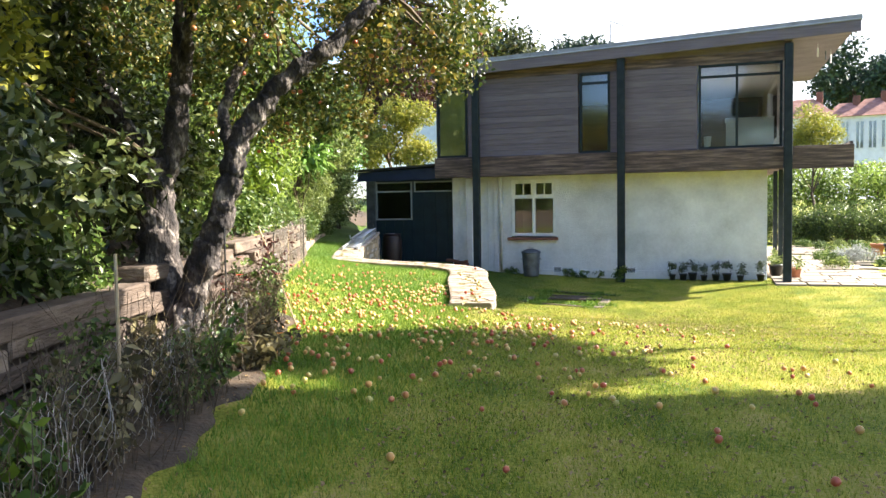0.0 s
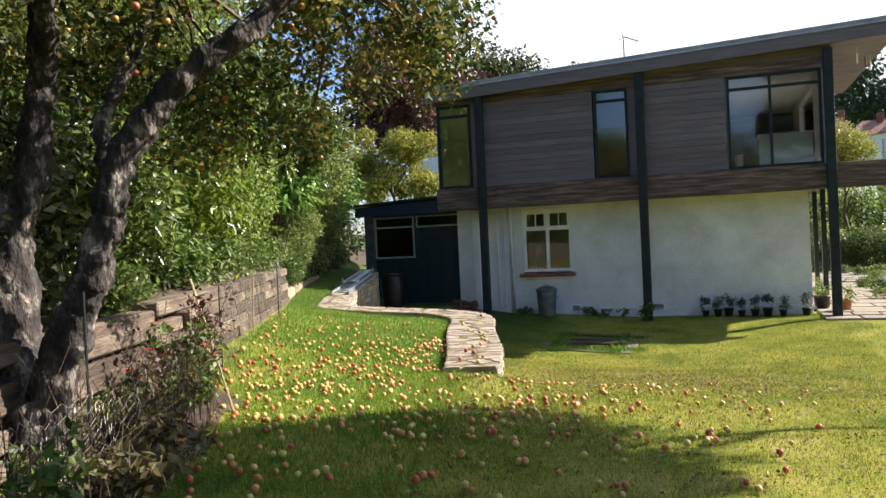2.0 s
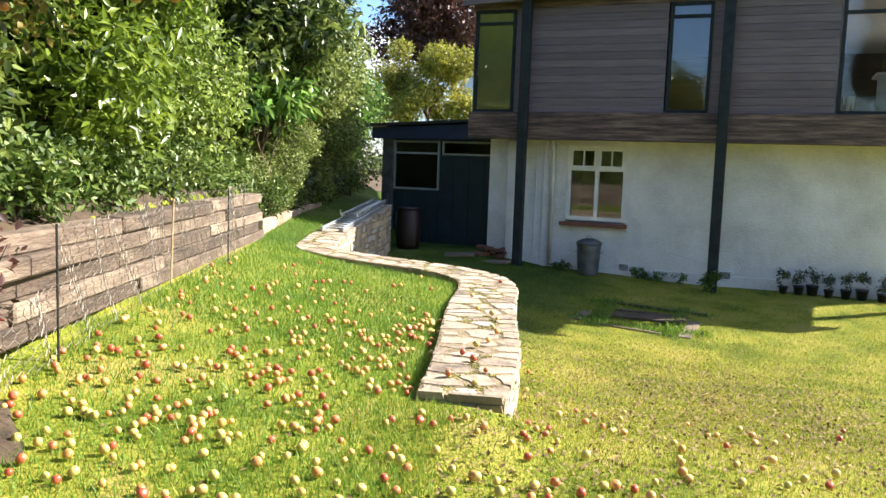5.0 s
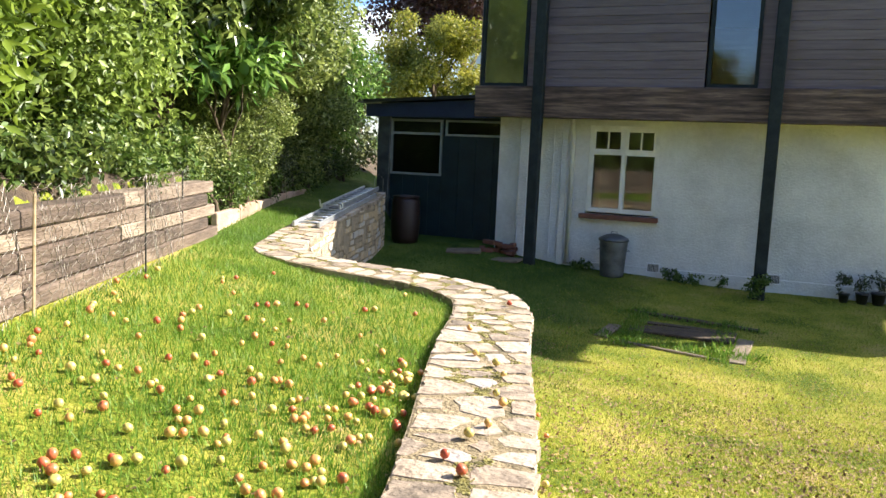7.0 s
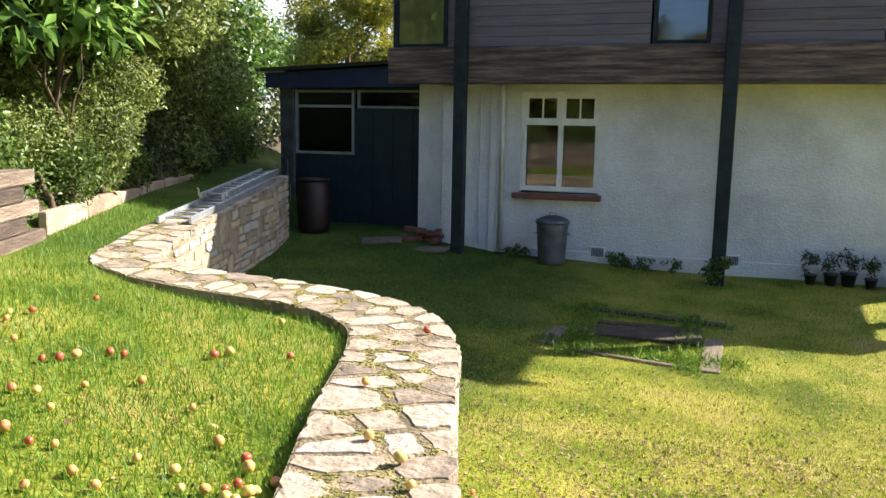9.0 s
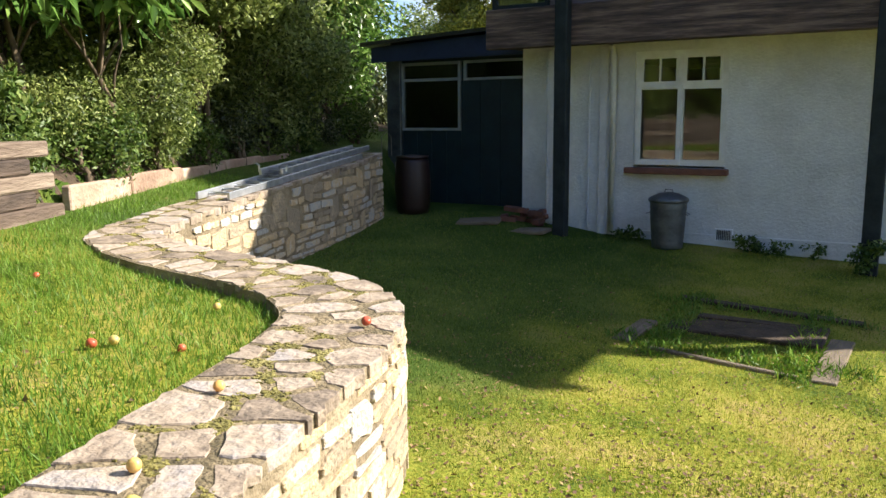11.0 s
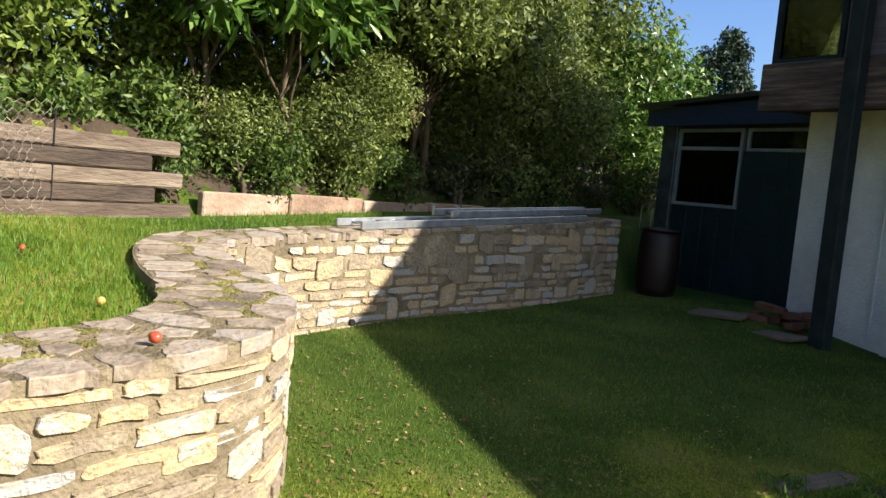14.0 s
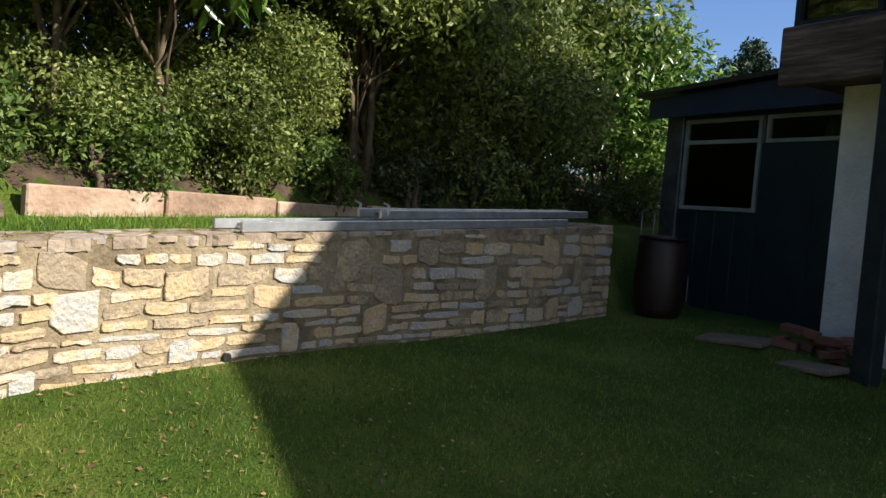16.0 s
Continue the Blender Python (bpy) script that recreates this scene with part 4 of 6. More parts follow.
# out of view; added so that the upper windows mirror foliage
for i, (x, y, z, r, mt) in enumerate(((-1, -27, 4.5, 3.2, "olive"), (4.5, -29, 4.0, 3.2, "autumn"), (9.5, -28, 6.5, 5.0, "laurel"), (14.5, -27, 6.2, 4.8, "olive"), (19, -24, 5.5, 4.2, "holly"), (22, -17, 4.2, 3.2, "olive"))):
    tree("tree", (x, y, 0.6), 7, ((x, y, z), (r, r * 0.8, r)), 0.16, mt, 7000, "broad garden tree closing the lawn behind", "tree", 120 + i, 20, 1.3, 0.16)
# dark leaf again, shade put into the colour
shrub(1.4, -18.1, 2.15, 0.45, 0.7, 0.5, 0.085, "holly", 3200, "shrub with large green and yellowing leaves overhanging the bed", 130, 10, 0.3, base=0.75)
shrub(0.8, -17.2, 2.9, 0.5, 0.8, 0.5, 0.085, "yellow", 1500, "yellowing shrub tips above the bed", 131, 10, 0.3, base=1.2)
for i, (x, y, m) in enumerate(((-3.15, -5.9, "weed"), (-3.5, -5.0, "olive"), (-3.9, -4.1, "weed"), (-4.3, -3.1, "holly"), (-4.8, -2.1, "holly"), (-5.2, -1.0, "weed"), (-5.7, 0.2, "holly"), (-5.9, 1.6, "weed"))):
    shrub(x - 0.12, y, 1.5, 0.25, 0.6, 0.28, 0.05, m, 4200, "low green weeds behind the edging", 140 + i, 9, 0.24, base=1.15, name="low_plant")
shrub(-3.0, -7.3, 1.62, 0.25, 0.45, 0.28, 0.055, "weed", 4500, "green weeds behind the end of the sleeper wall", 133, 8, 0.2, base=1.2, name="low_plant")
shrub(-2.95, -6.85, 1.45, 0.2, 0.3, 0.3, 0.05, "weed", 3500, "green weeds at the end of the sleeper wall", 132, 8, 0.2, base=1.0)

# ---- apple tree ----
apple_tree = empty("apple_tree", (0.75, -14.85, 0.75), "old apple tree with rough grey bark, hung with red apples", "tree")
AO = Vector((0.75, -14.85, 0.75))
rnga = random.Random(3)


LEAN = Vector((0.09, -0.19, 0))


def gnarl(bm, path, r0, r1, sides=12):
    pts, rad = [], []
    P = [Vector(p) + LEAN for p in path]
    for a, b in zip(P, P[1:]):
        for i in range(6):
            t = i / 6
            pts.append(a.lerp(b, t) - AO + Vector([rnga.uniform(-.012, .012) for _ in range(3)]))
    pts.append(P[-1] - AO)
    for i in range(len(pts)):
        t = i / (len(pts) - 1)
        rad.append((r0 + (r1 - r0) * t) * rnga.uniform(0.9, 1.12))
    tube(bm, pts, rad, sides)
    bmesh.ops.subdivide_edges(bm, edges=[e for e in bm.edges if e.calc_length() > 0.03], cuts=2, use_grid_fill=True)
    bm.normal_update()
    for v in bm.verts:
        k = noise.noise(v.co * 8) * 0.02 + noise.noise(v.co * 21) * 0.02 + noise.noise(v.co * 55) * 0.010
        v.co += v.normal * k


bm = bmesh.new()
gnarl(bm, [(0.72, -14.95, 0.5), (0.71, -14.95, 0.9), (0.70, -14.95, 1.15)], 0.25, 0.2)
part("trunk", bm, "bark", apple_tree, "thick lichened trunk")
ends = []
for path, r0, r1 in (([(0.62, -14.94, 1.05), (0.53, -14.92, 1.6), (0.50, -14.9, 2.1), (0.48, -14.9, 2.3)], 0.165, 0.13),
                     ([(0.52, -14.9, 2.15), (0.29, -14.95, 2.55), (0.08, -14.95, 2.85), (-0.08, -15.0, 3.3), (-0.2, -15.0, 3.9)], 0.085, 0.05),
                     ([(0.54, -14.88, 2.1), (0.63, -14.77, 2.55), (0.66, -14.72, 3.0), (0.68, -14.7, 3.7), (0.6, -14.4, 4.2)], 0.105, 0.06),
                     ([(0.76, -14.95, 1.05), (0.94, -14.92, 1.5), (1.05, -14.87, 1.8), (1.14, -14.8, 2.15), (1.21, -14.75, 2.5), (1.42, -14.6, 2.83), (1.77, -14.3, 3.2), (2.1, -13.9, 3.7)], 0.115, 0.06),
                     ([(1.15, -14.8, 2.2), (0.95, -14.6, 2.7), (0.98, -14.3, 3.2), (1.1, -14.1, 3.7)], 0.05, 0.03),
                     ([(0.66, -14.75, 2.9), (0.95, -14.95, 3.5), (1.8, -15.2, 4.1)], 0.05, 0.03)):
    bm = bmesh.new()
    gnarl(bm, path, r0, r1)
    part("limb", bm, "bark", apple_tree, smooth=True)
    ends.append(tuple(Vector(path[-1]) + LEAN))
cl = []
rngc = random.Random(8)
for cx, cy, cz, sx, sy, sz, n in ((0.6, -14.6, 4.3, 1.5, 1.9, 0.9, 20), (1.9, -13.9, 3.95, 1.0, 1.5, 0.6, 14), (1.5, -15.8, 4.1, 1.3, 1.2, 0.6, 10), (2.2, -13.0, 3.5, 0.5, 0.7, 0.45, 6), (0.3, -13.4, 4.0, 1.4, 1.4, 0.8, 16), (1.2, -16.6, 4.0, 1.3, 1.3, 0.8, 14), (-0.2, -15.6, 3.6, 0.8, 1.2, 0.9, 12), (1.0, -13.6, 3.0, 0.9, 0.7, 0.35, 7), (1.5, -17.8, 3.7, 1.0, 1.0, 0.6, 12), (0.2, -17.2, 3.4, 0.8, 1.2, 0.8, 12)):
    for _ in range(n):
        s = rngc.uniform(0.22, 0.42)
        cl.append((cx + rngc.uniform(-1, 1) * sx, cy + rngc.uniform(-1, 1) * sy, cz + rngc.uniform(-1, 1) * sz, s, s, s))
rel = [(c[0] - AO.x, c[1] - AO.y, c[2] - AO.z, *c[3:]) for c in cl]
cr = new("crown", crown_mesh("crown", rel, 58000, 0.06, "autumn", 31, 0.55, 0.0, 0.5, 0.1))
cr.parent = apple_tree
bm = bmesh.new()
for c in rel:
    e = min(ends, key=lambda q: (Vector(q) - AO - Vector(c[:3])).length)
    limb(bm, Vector(e) - AO, c[:3], 0.022, 0.006, rnga, 0.15, 4, 5)
tagged(part("twig", bm, "twig", apple_tree), kind="stuff")

# ---- far right: shrubs, hedge, houses ----
for i, x in enumerate((7.5, 10.2, 13, 16, 19, 22.5, 26)):
    tree("hedge_shrub", (x, 15.5, 0), 2, ((x, 15.5, 0.8), (2.1, 0.9, 0.8)), 0.085, "laurel", 18000, "wide clipped green hedge at the edge of the terrace", "shrub", 40 + i, 26, 0.6, 0.04, stems=3)
for i, (x, y, z, r) in enumerate(((8.5, 22, 2.4, 2.2), (12.5, 22.5, 2.2, 2.4), (17, 21, 2.1, 2.4), (22, 20, 2.2, 2.6), (28, 18, 2.4, 3.0))):
    tree("tree", (x, y, 0), 4, ((x, y, z), (r, r * 0.8, r * 0.75)), 0.16, "hedge", 9000, "sunlit green bush beyond the terrace", "tree", 50 + i, 18, 1.0, 0.12)
tree("tree", (9.0, 16.8, 0), 6, ((9.0, 16.8, 4.4), (1.2, 1.0, 1.7)), 0.1, "yellow", 9000, "slender tree with yellow-green leaves behind the balcony", "tree", 58, 18, 0.5, 0.08)
for i, (x, y, z, r) in enumerate(((17.3, 60, 12.2, 5.0), (24.0, 62, 7, 3.6), (36, 60, 8, 6), (50, 62, 9, 7), (-6.4, 59, 15, 3.2), (-14, 48, 14, 4.5))):
    tree("tree", (x, y, 0), 12, ((x, y, z), (r, r * 0.8, r * 0.8)), 0.45, "conifer" if i in (0, 2, 4) else "holly", 9000, "tall dark tree on the horizon", "tree", 60 + i, 22, 1.8, 0.4)
tree("conifer", (-29.6, 32, 0), 12, ((-29.6, 32, 8.6), (2.0, 1.8, 4.0)), 0.28, "conifer", 12000, "dense pointed dark conifer", "tree", 70, 34, 0.8, 0.3)
tree("tree", (-20, 28, 0), 8, ((-20, 28, 5.5), (2.6, 2.2, 2.4)), 0.2, "olive", 8000, "green tree in the distance beyond the shed", "tree", 73, 20, 1.1, 0.3)
# never in view: crowns added and placed by where their shade should fall
for i, (x, y, z, a, b, c, n) in enumerate(((11.0, -11.9, 6.0, 2.4, 1.8, 1.3, 13000), (13.9, -10.9, 6.4, 2.8, 2.2, 1.6, 20000), (12.6, -14.6, 6.6, 3.4, 2.9, 2.0, 26000), (8.2, -15.0, 5.9, 1.7, 1.3, 1.2, 22000),
                                          (9.0, -9.6, 6.2, 1.3, 0.8, 0.8, 14000), (7.3, -13.5, 5.9, 1.5, 1.1, 1.1, 22000), (9.9, -12.1, 6.2, 1.9, 1.6, 1.1, 26000), (8.0, -14.4, 7.9, 2.0, 1.8, 1.2, 11000))):
    tree("tree", (x + 0.5, y + 0.4, 0.4), 7, ((x, y, z), (a, b, c)), 0.20 if n > 15000 else 0.15, "autumn", n, "garden tree that shades the lawn", "tree", 71 + i, 34, 0.5, 0.07)


def far_house(x, y, z0, w, d, hgt, turn, label):
    root = empty("far_house", (x, y, z0), label, "house")
    part("wall", B(-w / 2, w / 2, -d / 2, d / 2, 0, hgt), "white", root, "white rendered walls")
    bm = bmesh.new()
    a = [bm.verts.new(v) for v in ((-w / 2 - .3, -d / 2 - .3, hgt), (w / 2 + .3, -d / 2 - .3, hgt), (w / 2 + .3, d / 2 + .3, hgt), (-w / 2 - .3, d / 2 + .3, hgt), (-w / 6, 0, hgt + d * .4), (w / 6, 0, hgt + d * .4))]
    for f in ((0, 1, 5, 4), (2, 3, 4, 5), (1, 2, 5), (3, 0, 4), (3, 2, 1, 0)):
        bm.faces.new([a[i] for i in f])
    ro = part("roof", bm, "tile", root, "red clay tiled hipped roof")
    part("chimney", B(w / 5, w / 5 + .45, -.3, .3, hgt + .5, hgt + d * .4 + .45, .03), "brick", ro, "brick chimney")
    half = min(0.42, w / 9)
    for k in range(3):
        xx = (k - 1) * w * 0.29
        wd = part("window", frame_bars(xx - half, xx + half, 1.0, 2.9, -d / 2 - .06, .07, .05, (xx,)), "window_paint", root)
        part("pane", B(xx - half + .07, xx + half - .07, -d / 2 - .03, -d / 2 - .01, 1.07, 2.83), "glass", wd)
    root.rotation_euler.z = radians(turn)
    return root


far_house(11.4, 43.5, 4.2, 4.0, 3.8, 3.4, -8, "distant white house with a red tiled roof")
far_house(13.75, 41, 4.2, 2.3, 2.6, 3.2, -8, "white glazed bay of a distant house with pinkish tiled roof")
far_house(15.4, 41, 4.2, 2.6, 3.2, 3.2, -8, "distant white bay with a chimney and pinkish tiled roof")
# neighbour with a white gable
nb = empty("neighbour_house", (-13, 42, 1.8), "white gabled neighbouring house with a dark tiled roof", "house")
bm = bmesh.new()
a = [bm.verts.new(v) for v in ((-4, -5, 0), (4, -5, 0), (4, -5, 7.0), (0, -5, 10.4), (-4, -5, 7.0), (-4, 5, 0), (4, 5, 0), (4, 5, 7.0), (0, 5, 10.4), (-4, 5, 7.0))]
for f in ((0, 1, 2, 3, 4), (9, 8, 7, 6, 5), (1, 6, 7, 2), (0, 4, 9, 5), (2, 7, 8, 3), (4, 3, 8, 9)):
    bm.faces.new([a[i] for i in f])
part("wall", bm, "white", nb)
bm = bmesh.new()
for sgn in (-1, 1):
    vs = [bm.verts.new(v) for v in ((0, -5.4, 10.55), (0, 5.4, 10.55), (sgn * 4.6, 5.4, 6.65), (sgn * 4.6, -5.4, 6.65), (0, -5.4, 10.85), (0, 5.4, 10.85), (sgn * 4.6, 5.4, 6.95), (sgn * 4.6, -5.4, 6.95))]
    for f in ((0, 1, 2, 3), (7, 6, 5, 4), (0, 4, 5, 1), (1, 5, 6, 2), (2, 6, 7, 3), (3, 7, 4, 0)):
        bm.faces.new([vs[i] for i in f])
part("roof", bm, "tile", nb)

# ---- apples, grass, fallen leaves ----
def apple_bm(r=0.0225):
    bm = bmesh.new()
    bmesh.ops.create_uvsphere(bm, u_segments=10, v_segments=7, radius=r)
    for v in bm.verts:
        q = math.hypot(v.co.x, v.co.y) / r
        v.co.z *= 0.9
        v.co.z -= math.copysign(0.22 * r * max(0, 1 - q * 1.6) ** 1.5, v.co.z) if abs(v.co.z) > 0.5 * r else 0
    return bm


first = thing("apple", apple_bm(), "apple", "small red and yellow windfall apple on the grass", "fruit", "fallen apples", smooth=True)
rnap = random.Random(21)
spots = []
DENSE = [(1.15, -9.8, 0.14, 0.9, 34), (2.0, -12.6, 0.9, 0.7, 150), (1.3, -11.0, 0.45, 1.2, 90), (0.0, -10.6, 0.7, 1.3, 90), (1.6, -13.8, 0.8, 0.8, 70), (3.4, -13.0, 1.0, 1.2, 60), (2.8, -15.2, 0.9, 0.8, 24),
         (0.6, -12.6, 0.5, 0.8, 60), (4.8, -13.5, 1.3, 1.2, 22), (1.2, -9.4, 0.25, 0.8, 22), (1.9, -15.8, .4, .6, 10), (-0.8, -9.2, 0.6, 0.7, 16), (3.2, -11.0, 1.0, 0.9, 24)]
while len(spots) < 760:
    c = rnap.choices(DENSE, weights=[d[4] for d in DENSE])[0]
    x, y = rnap.gauss(c[0], c[2]), rnap.gauss(c[1], c[3])
    if x < float(bed_edge(y)) - 0.15 and y < -12.6 or x < float(timber_x(y)) + 0.1:
        continue
    on = 0.0
    sd = float(side_of(np.array([x]), np.array([y]))[0])
    if abs(sd) < 0.3 and y > -11.6:
        if sd < 0.0 or rnap.random() < 0.5:
            continue
        x, y = x - 0.25, y
        if abs(float(side_of(np.array([x]), np.array([y]))[0])) < 0.26:
            continue
    spots.append((x, y, h1(x, y)))
for s in (0.2, 0.35, 0.5, 0.75, 0.9, 1.15, 1.3, 1.6, 1.75, 2.1, 2.3, 2.5, 3.1, 3.95):
    p = wall_at(s, rnap.uniform(-0.15, 0.12), cap_z(s) + 0.006)
    spots.insert(0, (p.x, p.y, p.z))
i = 0
joined_v, joined_f, nv = [], [], 0
am = first.data
av = np.array([v.co[:] for v in am.vertices])
am_tris = []
for p in am.polygons:
    vs = list(p.vertices)
    for k in range(1, len(vs) - 1):
        am_tris.append((vs[0], vs[k], vs[k + 1]))
am_tris = np.array(am_tris)
spots.sort(key=lambda q: abs(q[0] - 2.4) + abs(q[1] + 13.5) * 0.7)
for x, y, z in spots:
    r = rnap.uniform(0.75, 1.15)
    m = pose(x, y, z + 0.02 * r + 0.008, rnap.uniform(0, 180), rnap.uniform(0, 60), rnap.uniform(0, 360)) @ Matrix.Scale(r, 4)
    if i == 0:
        first.matrix_world = m
    elif i < 290:
        c = copy_thing(first, Matrix.Identity(4))
        c.matrix_basis = m
    else:
        mm = np.array(m)
        joined_v.append(av @ mm[:3, :3].T + mm[:3, 3])
        joined_f.append(am_tris + nv)
        nv += len(av)
    i += 1
o = new("fallen_apples", raw_mesh("fallen_apples", np.concatenate(joined_v), np.concatenate(joined_f), "apple_i"))
o.data.shade_smooth()
tagged(o, "many more small windfall apples scattered over the lawn", "fruit", kind="stuff")
# apples on the tree
n_apples = 0
for c in rel:
    for _ in range(3):
        n_apples += 1
        p = Vector(c[:3]) + Vector([rnap.uniform(-1, 1) * c[3] * 0.9 for _ in range(2)] + [-rnap.uniform(0.2, 1) * c[5]])
        a = new("apple", am)
        a.parent = apple_tree
        a.location = p

PATHPTS = np.array([m[1][:2] for m in PATH])


def scatter(n, rng, spread_far=4.0):
    """Places on the lawn, denser near the walk."""
    k = rng.integers(0, len(PATHPTS), n)
    d = np.abs(rng.normal(0, 1, n)) * spread_far + 0.3
    a = rng.uniform(0, 2 * np.pi, n)
    x, y = PATHPTS[k, 0] + d * np.cos(a), PATHPTS[k, 1] + d * np.sin(a)
    ok = (x > bed_edge(y) + 0.02) & (y > -21) & (y < -0.15) & (x < 11)
    x, y = x[ok], y[ok]
    s = side_of(x, y)
    ok = (s < -0.25) | (s > 0.35) | (y < -11.6)
    return x[ok], y[ok]


rg = np.random.default_rng(4)
x, y = scatter(520000, rg)
lx, ly = rg.uniform(-3.3, 6.5, 150000), rg.uniform(-7, -0.2, 150000)
ls = side_of(lx, ly)
ok = ls < -0.26
x, y = np.r_[x, lx[ok]], np.r_[y, ly[ok]]
ex, ey = rg.uniform(-3.5, 2.2, 90000), rg.uniform(-11, -4, 90000)
es = side_of(ex, ey)
ok = (es > np.where(ex < -1.2, 0.26, 0.35)) & (ex > bed_edge(ey) + 0.04)
x, y = np.r_[x, ex[ok]], np.r_[y, ey[ok]]
fx, fy = rg.uniform(5, 11.5, 130000), rg.uniform(-14, -0.8, 130000)
x, y = np.r_[x, fx], np.r_[y, fy]
z = height(x, y) - 0.004
n = len(x)
a = rg.uniform(0, 2 * np.pi, n)
hgt = rg.uniform(0.018, 0.05, n) * np.where(side_of(x, y) > 0, 1.25, 0.8)
lean = rg.normal(0, 0.35, (n, 2)) * hgt[:, None]
wd = 0.0016 + hgt * 0.028
base = np.stack([x, y, z], 1)
off = np.stack([np.cos(a) * wd, np.sin(a) * wd, np.zeros(n)], 1)
top = base + np.stack([lean[:, 0], lean[:, 1], hgt], 1)
up = side_of(x, y) + rg.normal(0, 0.5, n) * (y < -11.6) > 0
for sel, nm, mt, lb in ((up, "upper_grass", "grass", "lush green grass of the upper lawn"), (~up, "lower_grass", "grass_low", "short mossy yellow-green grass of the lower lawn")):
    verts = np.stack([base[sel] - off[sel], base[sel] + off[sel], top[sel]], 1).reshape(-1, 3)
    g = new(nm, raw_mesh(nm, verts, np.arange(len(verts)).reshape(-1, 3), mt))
    tagged(g, lb, "grass", kind="stuff")
# dead leaves on the lower lawn and bed
x, y = scatter(75000, rg, 3.5)
ok = rg.uniform(0, 1, len(x)) < np.interp(y, [-15, -12, -8], [0.22, 0.5, 1.0])
x, y = x[ok], y[ok]
pts = np.stack([x, y, height(x, y) + 0.012], 1)
bx, by = rg.uniform(0.4, 3.0, 2500), rg.uniform(-20, -12.8, 2500)
ok = (bx < bed_edge(by)) & (bx > timber_x(by))
pts = np.concatenate([pts[(side_of(pts[:, 0], pts[:, 1]) < 0) | (rg.uniform(0, 1, len(pts)) < 0.15)], np.stack([bx[ok], by[ok], height(bx[ok], by[ok]) + 0.04], 1)])
v, f = leaves(pts, np.tile([0, 0, 1.0], (len(pts), 1)), 0.028, 0.6, rg, 0.0, 0.35)
o = new("fallen_leaves", raw_mesh("fallen_leaves", v, f, "dead"))
tagged(o, "small dry brown leaves scattered on the lawn", "leaves", kind="stuff")

# ---- flower bed plants ----
def plant(x, y, hgt, rad, mat, count, leaf, label, seed, flower=None, nf=0, name="bed_plant", inner=0.0):
    z = h1(x, y)
    rng = random.Random(seed)
    root = empty(name, (x, y, z), label, "plant")
    bm = bmesh.new()
    cl = []
    for _ in range(9):
        e = Vector((rng.gauss(0, rad * 0.5), rng.gauss(0, rad * 0.5), hgt * rng.uniform(0.55, 1.0)))
        limb(bm, (rng.uniform(-.04, .04), rng.uniform(-.04, .04), -0.03), e, 0.006, 0.002, rng, 0.1, 4, 4)
        for k in range(3):
            c = e * (0.4 + 0.3 * k)
            cl.append((c.x, c.y, c.z, rad * 0.3, rad * 0.3, hgt * 0.14))
    tagged(part("stem", bm, "twig", root), kind="stuff")
    cr = new("foliage", crown_mesh("foliage", cl, count, leaf, mat, seed, 0.5, inner, 0.2, 0.1))
    cr.parent = root
    for k in range(nf):
        bm = bmesh.new()
        c = Vector(cl[rng.randrange(len(cl))][:3]) * 1.05 + Vector((rng.uniform(-.1, .1), rng.uniform(-.1, .1), 0.05))
        for j in range(7):
            a = j * 2 * math.pi / 7
            d = Vector((math.cos(a), math.sin(a), 0.1))
            s = Vector((-math.sin(a), math.cos(a), 0)) * 0.012
            bm.faces.new([bm.verts.new(c + q) for q in (d * 0.004, d * 0.02 + s, d * 0.042, d * 0.02 - s)])
        part("flower", bm, flower, root, "red daisy-like flower" if flower == "red_flower" else "orange flower")
    return root


rb = random.Random(77)
yy = -13.3
k = 0
while yy > -20.6:
    x0, x1 = float(timber_x(yy)) + 0.12, float(bed_edge(yy)) - 0.12
    for _ in range(2):
        x = rb.uniform(x0, x1)
        tall = rb.uniform(0.22, 0.5) if abs(yy + 14.9) > 0.5 or x > 1.0 else 0.3
        m = rb.choice(("weed", "olive", "weed", "dry_leaf", "dry_leaf"))
        near = yy < -15.6
        fl = ("red_flower", 7) if k in (1, 3) else (("orange_flower", 3) if k in (9,) else (None, 0))
        plant(x, yy + rb.uniform(-.15, .15), tall * (1.25 if near else 1.0), 0.24, m, 260 if near else 430, rb.choice((0.045, 0.06, 0.075)), "leafy green plant with dry stems in the bed" if not fl[1] else "bed plant with bright flowers and green leaves", 200 + k, *fl)
        k += 1
    yy -= 0.42
plant(0.66, -13.62, 0.62, 0.22, "weed", 420, 0.06, "bed plant with bright red flowers and green leaves", 260, "red_flower", 6)
plant(0.72, -14.0, 0.5, 0.22, "copper", 350, 0.05, "bed plant with dark reddish leaves and red flowers", 261, "red_flower", 5)
plant(0.5, -13.3, 0.85, 0.25, "copper", 420, 0.055, "tall reddish-leaved bed plant with thin stems", 262)
plant(2.42, -18.45, 0.75, 0.22, "lime", 420, 0.07, "bed plant with bright green leaves and a red flower", 263, "red_flower", 2)
plant(2.2, -18.0, 0.5, 0.22, "weed", 380, 0.07, "bed plant with fresh green leaves", 264)
plant(2.55, -18.95, 0.5, 0.2, "lime", 380, 0.06, "bed plant with fresh green leaves", 265)
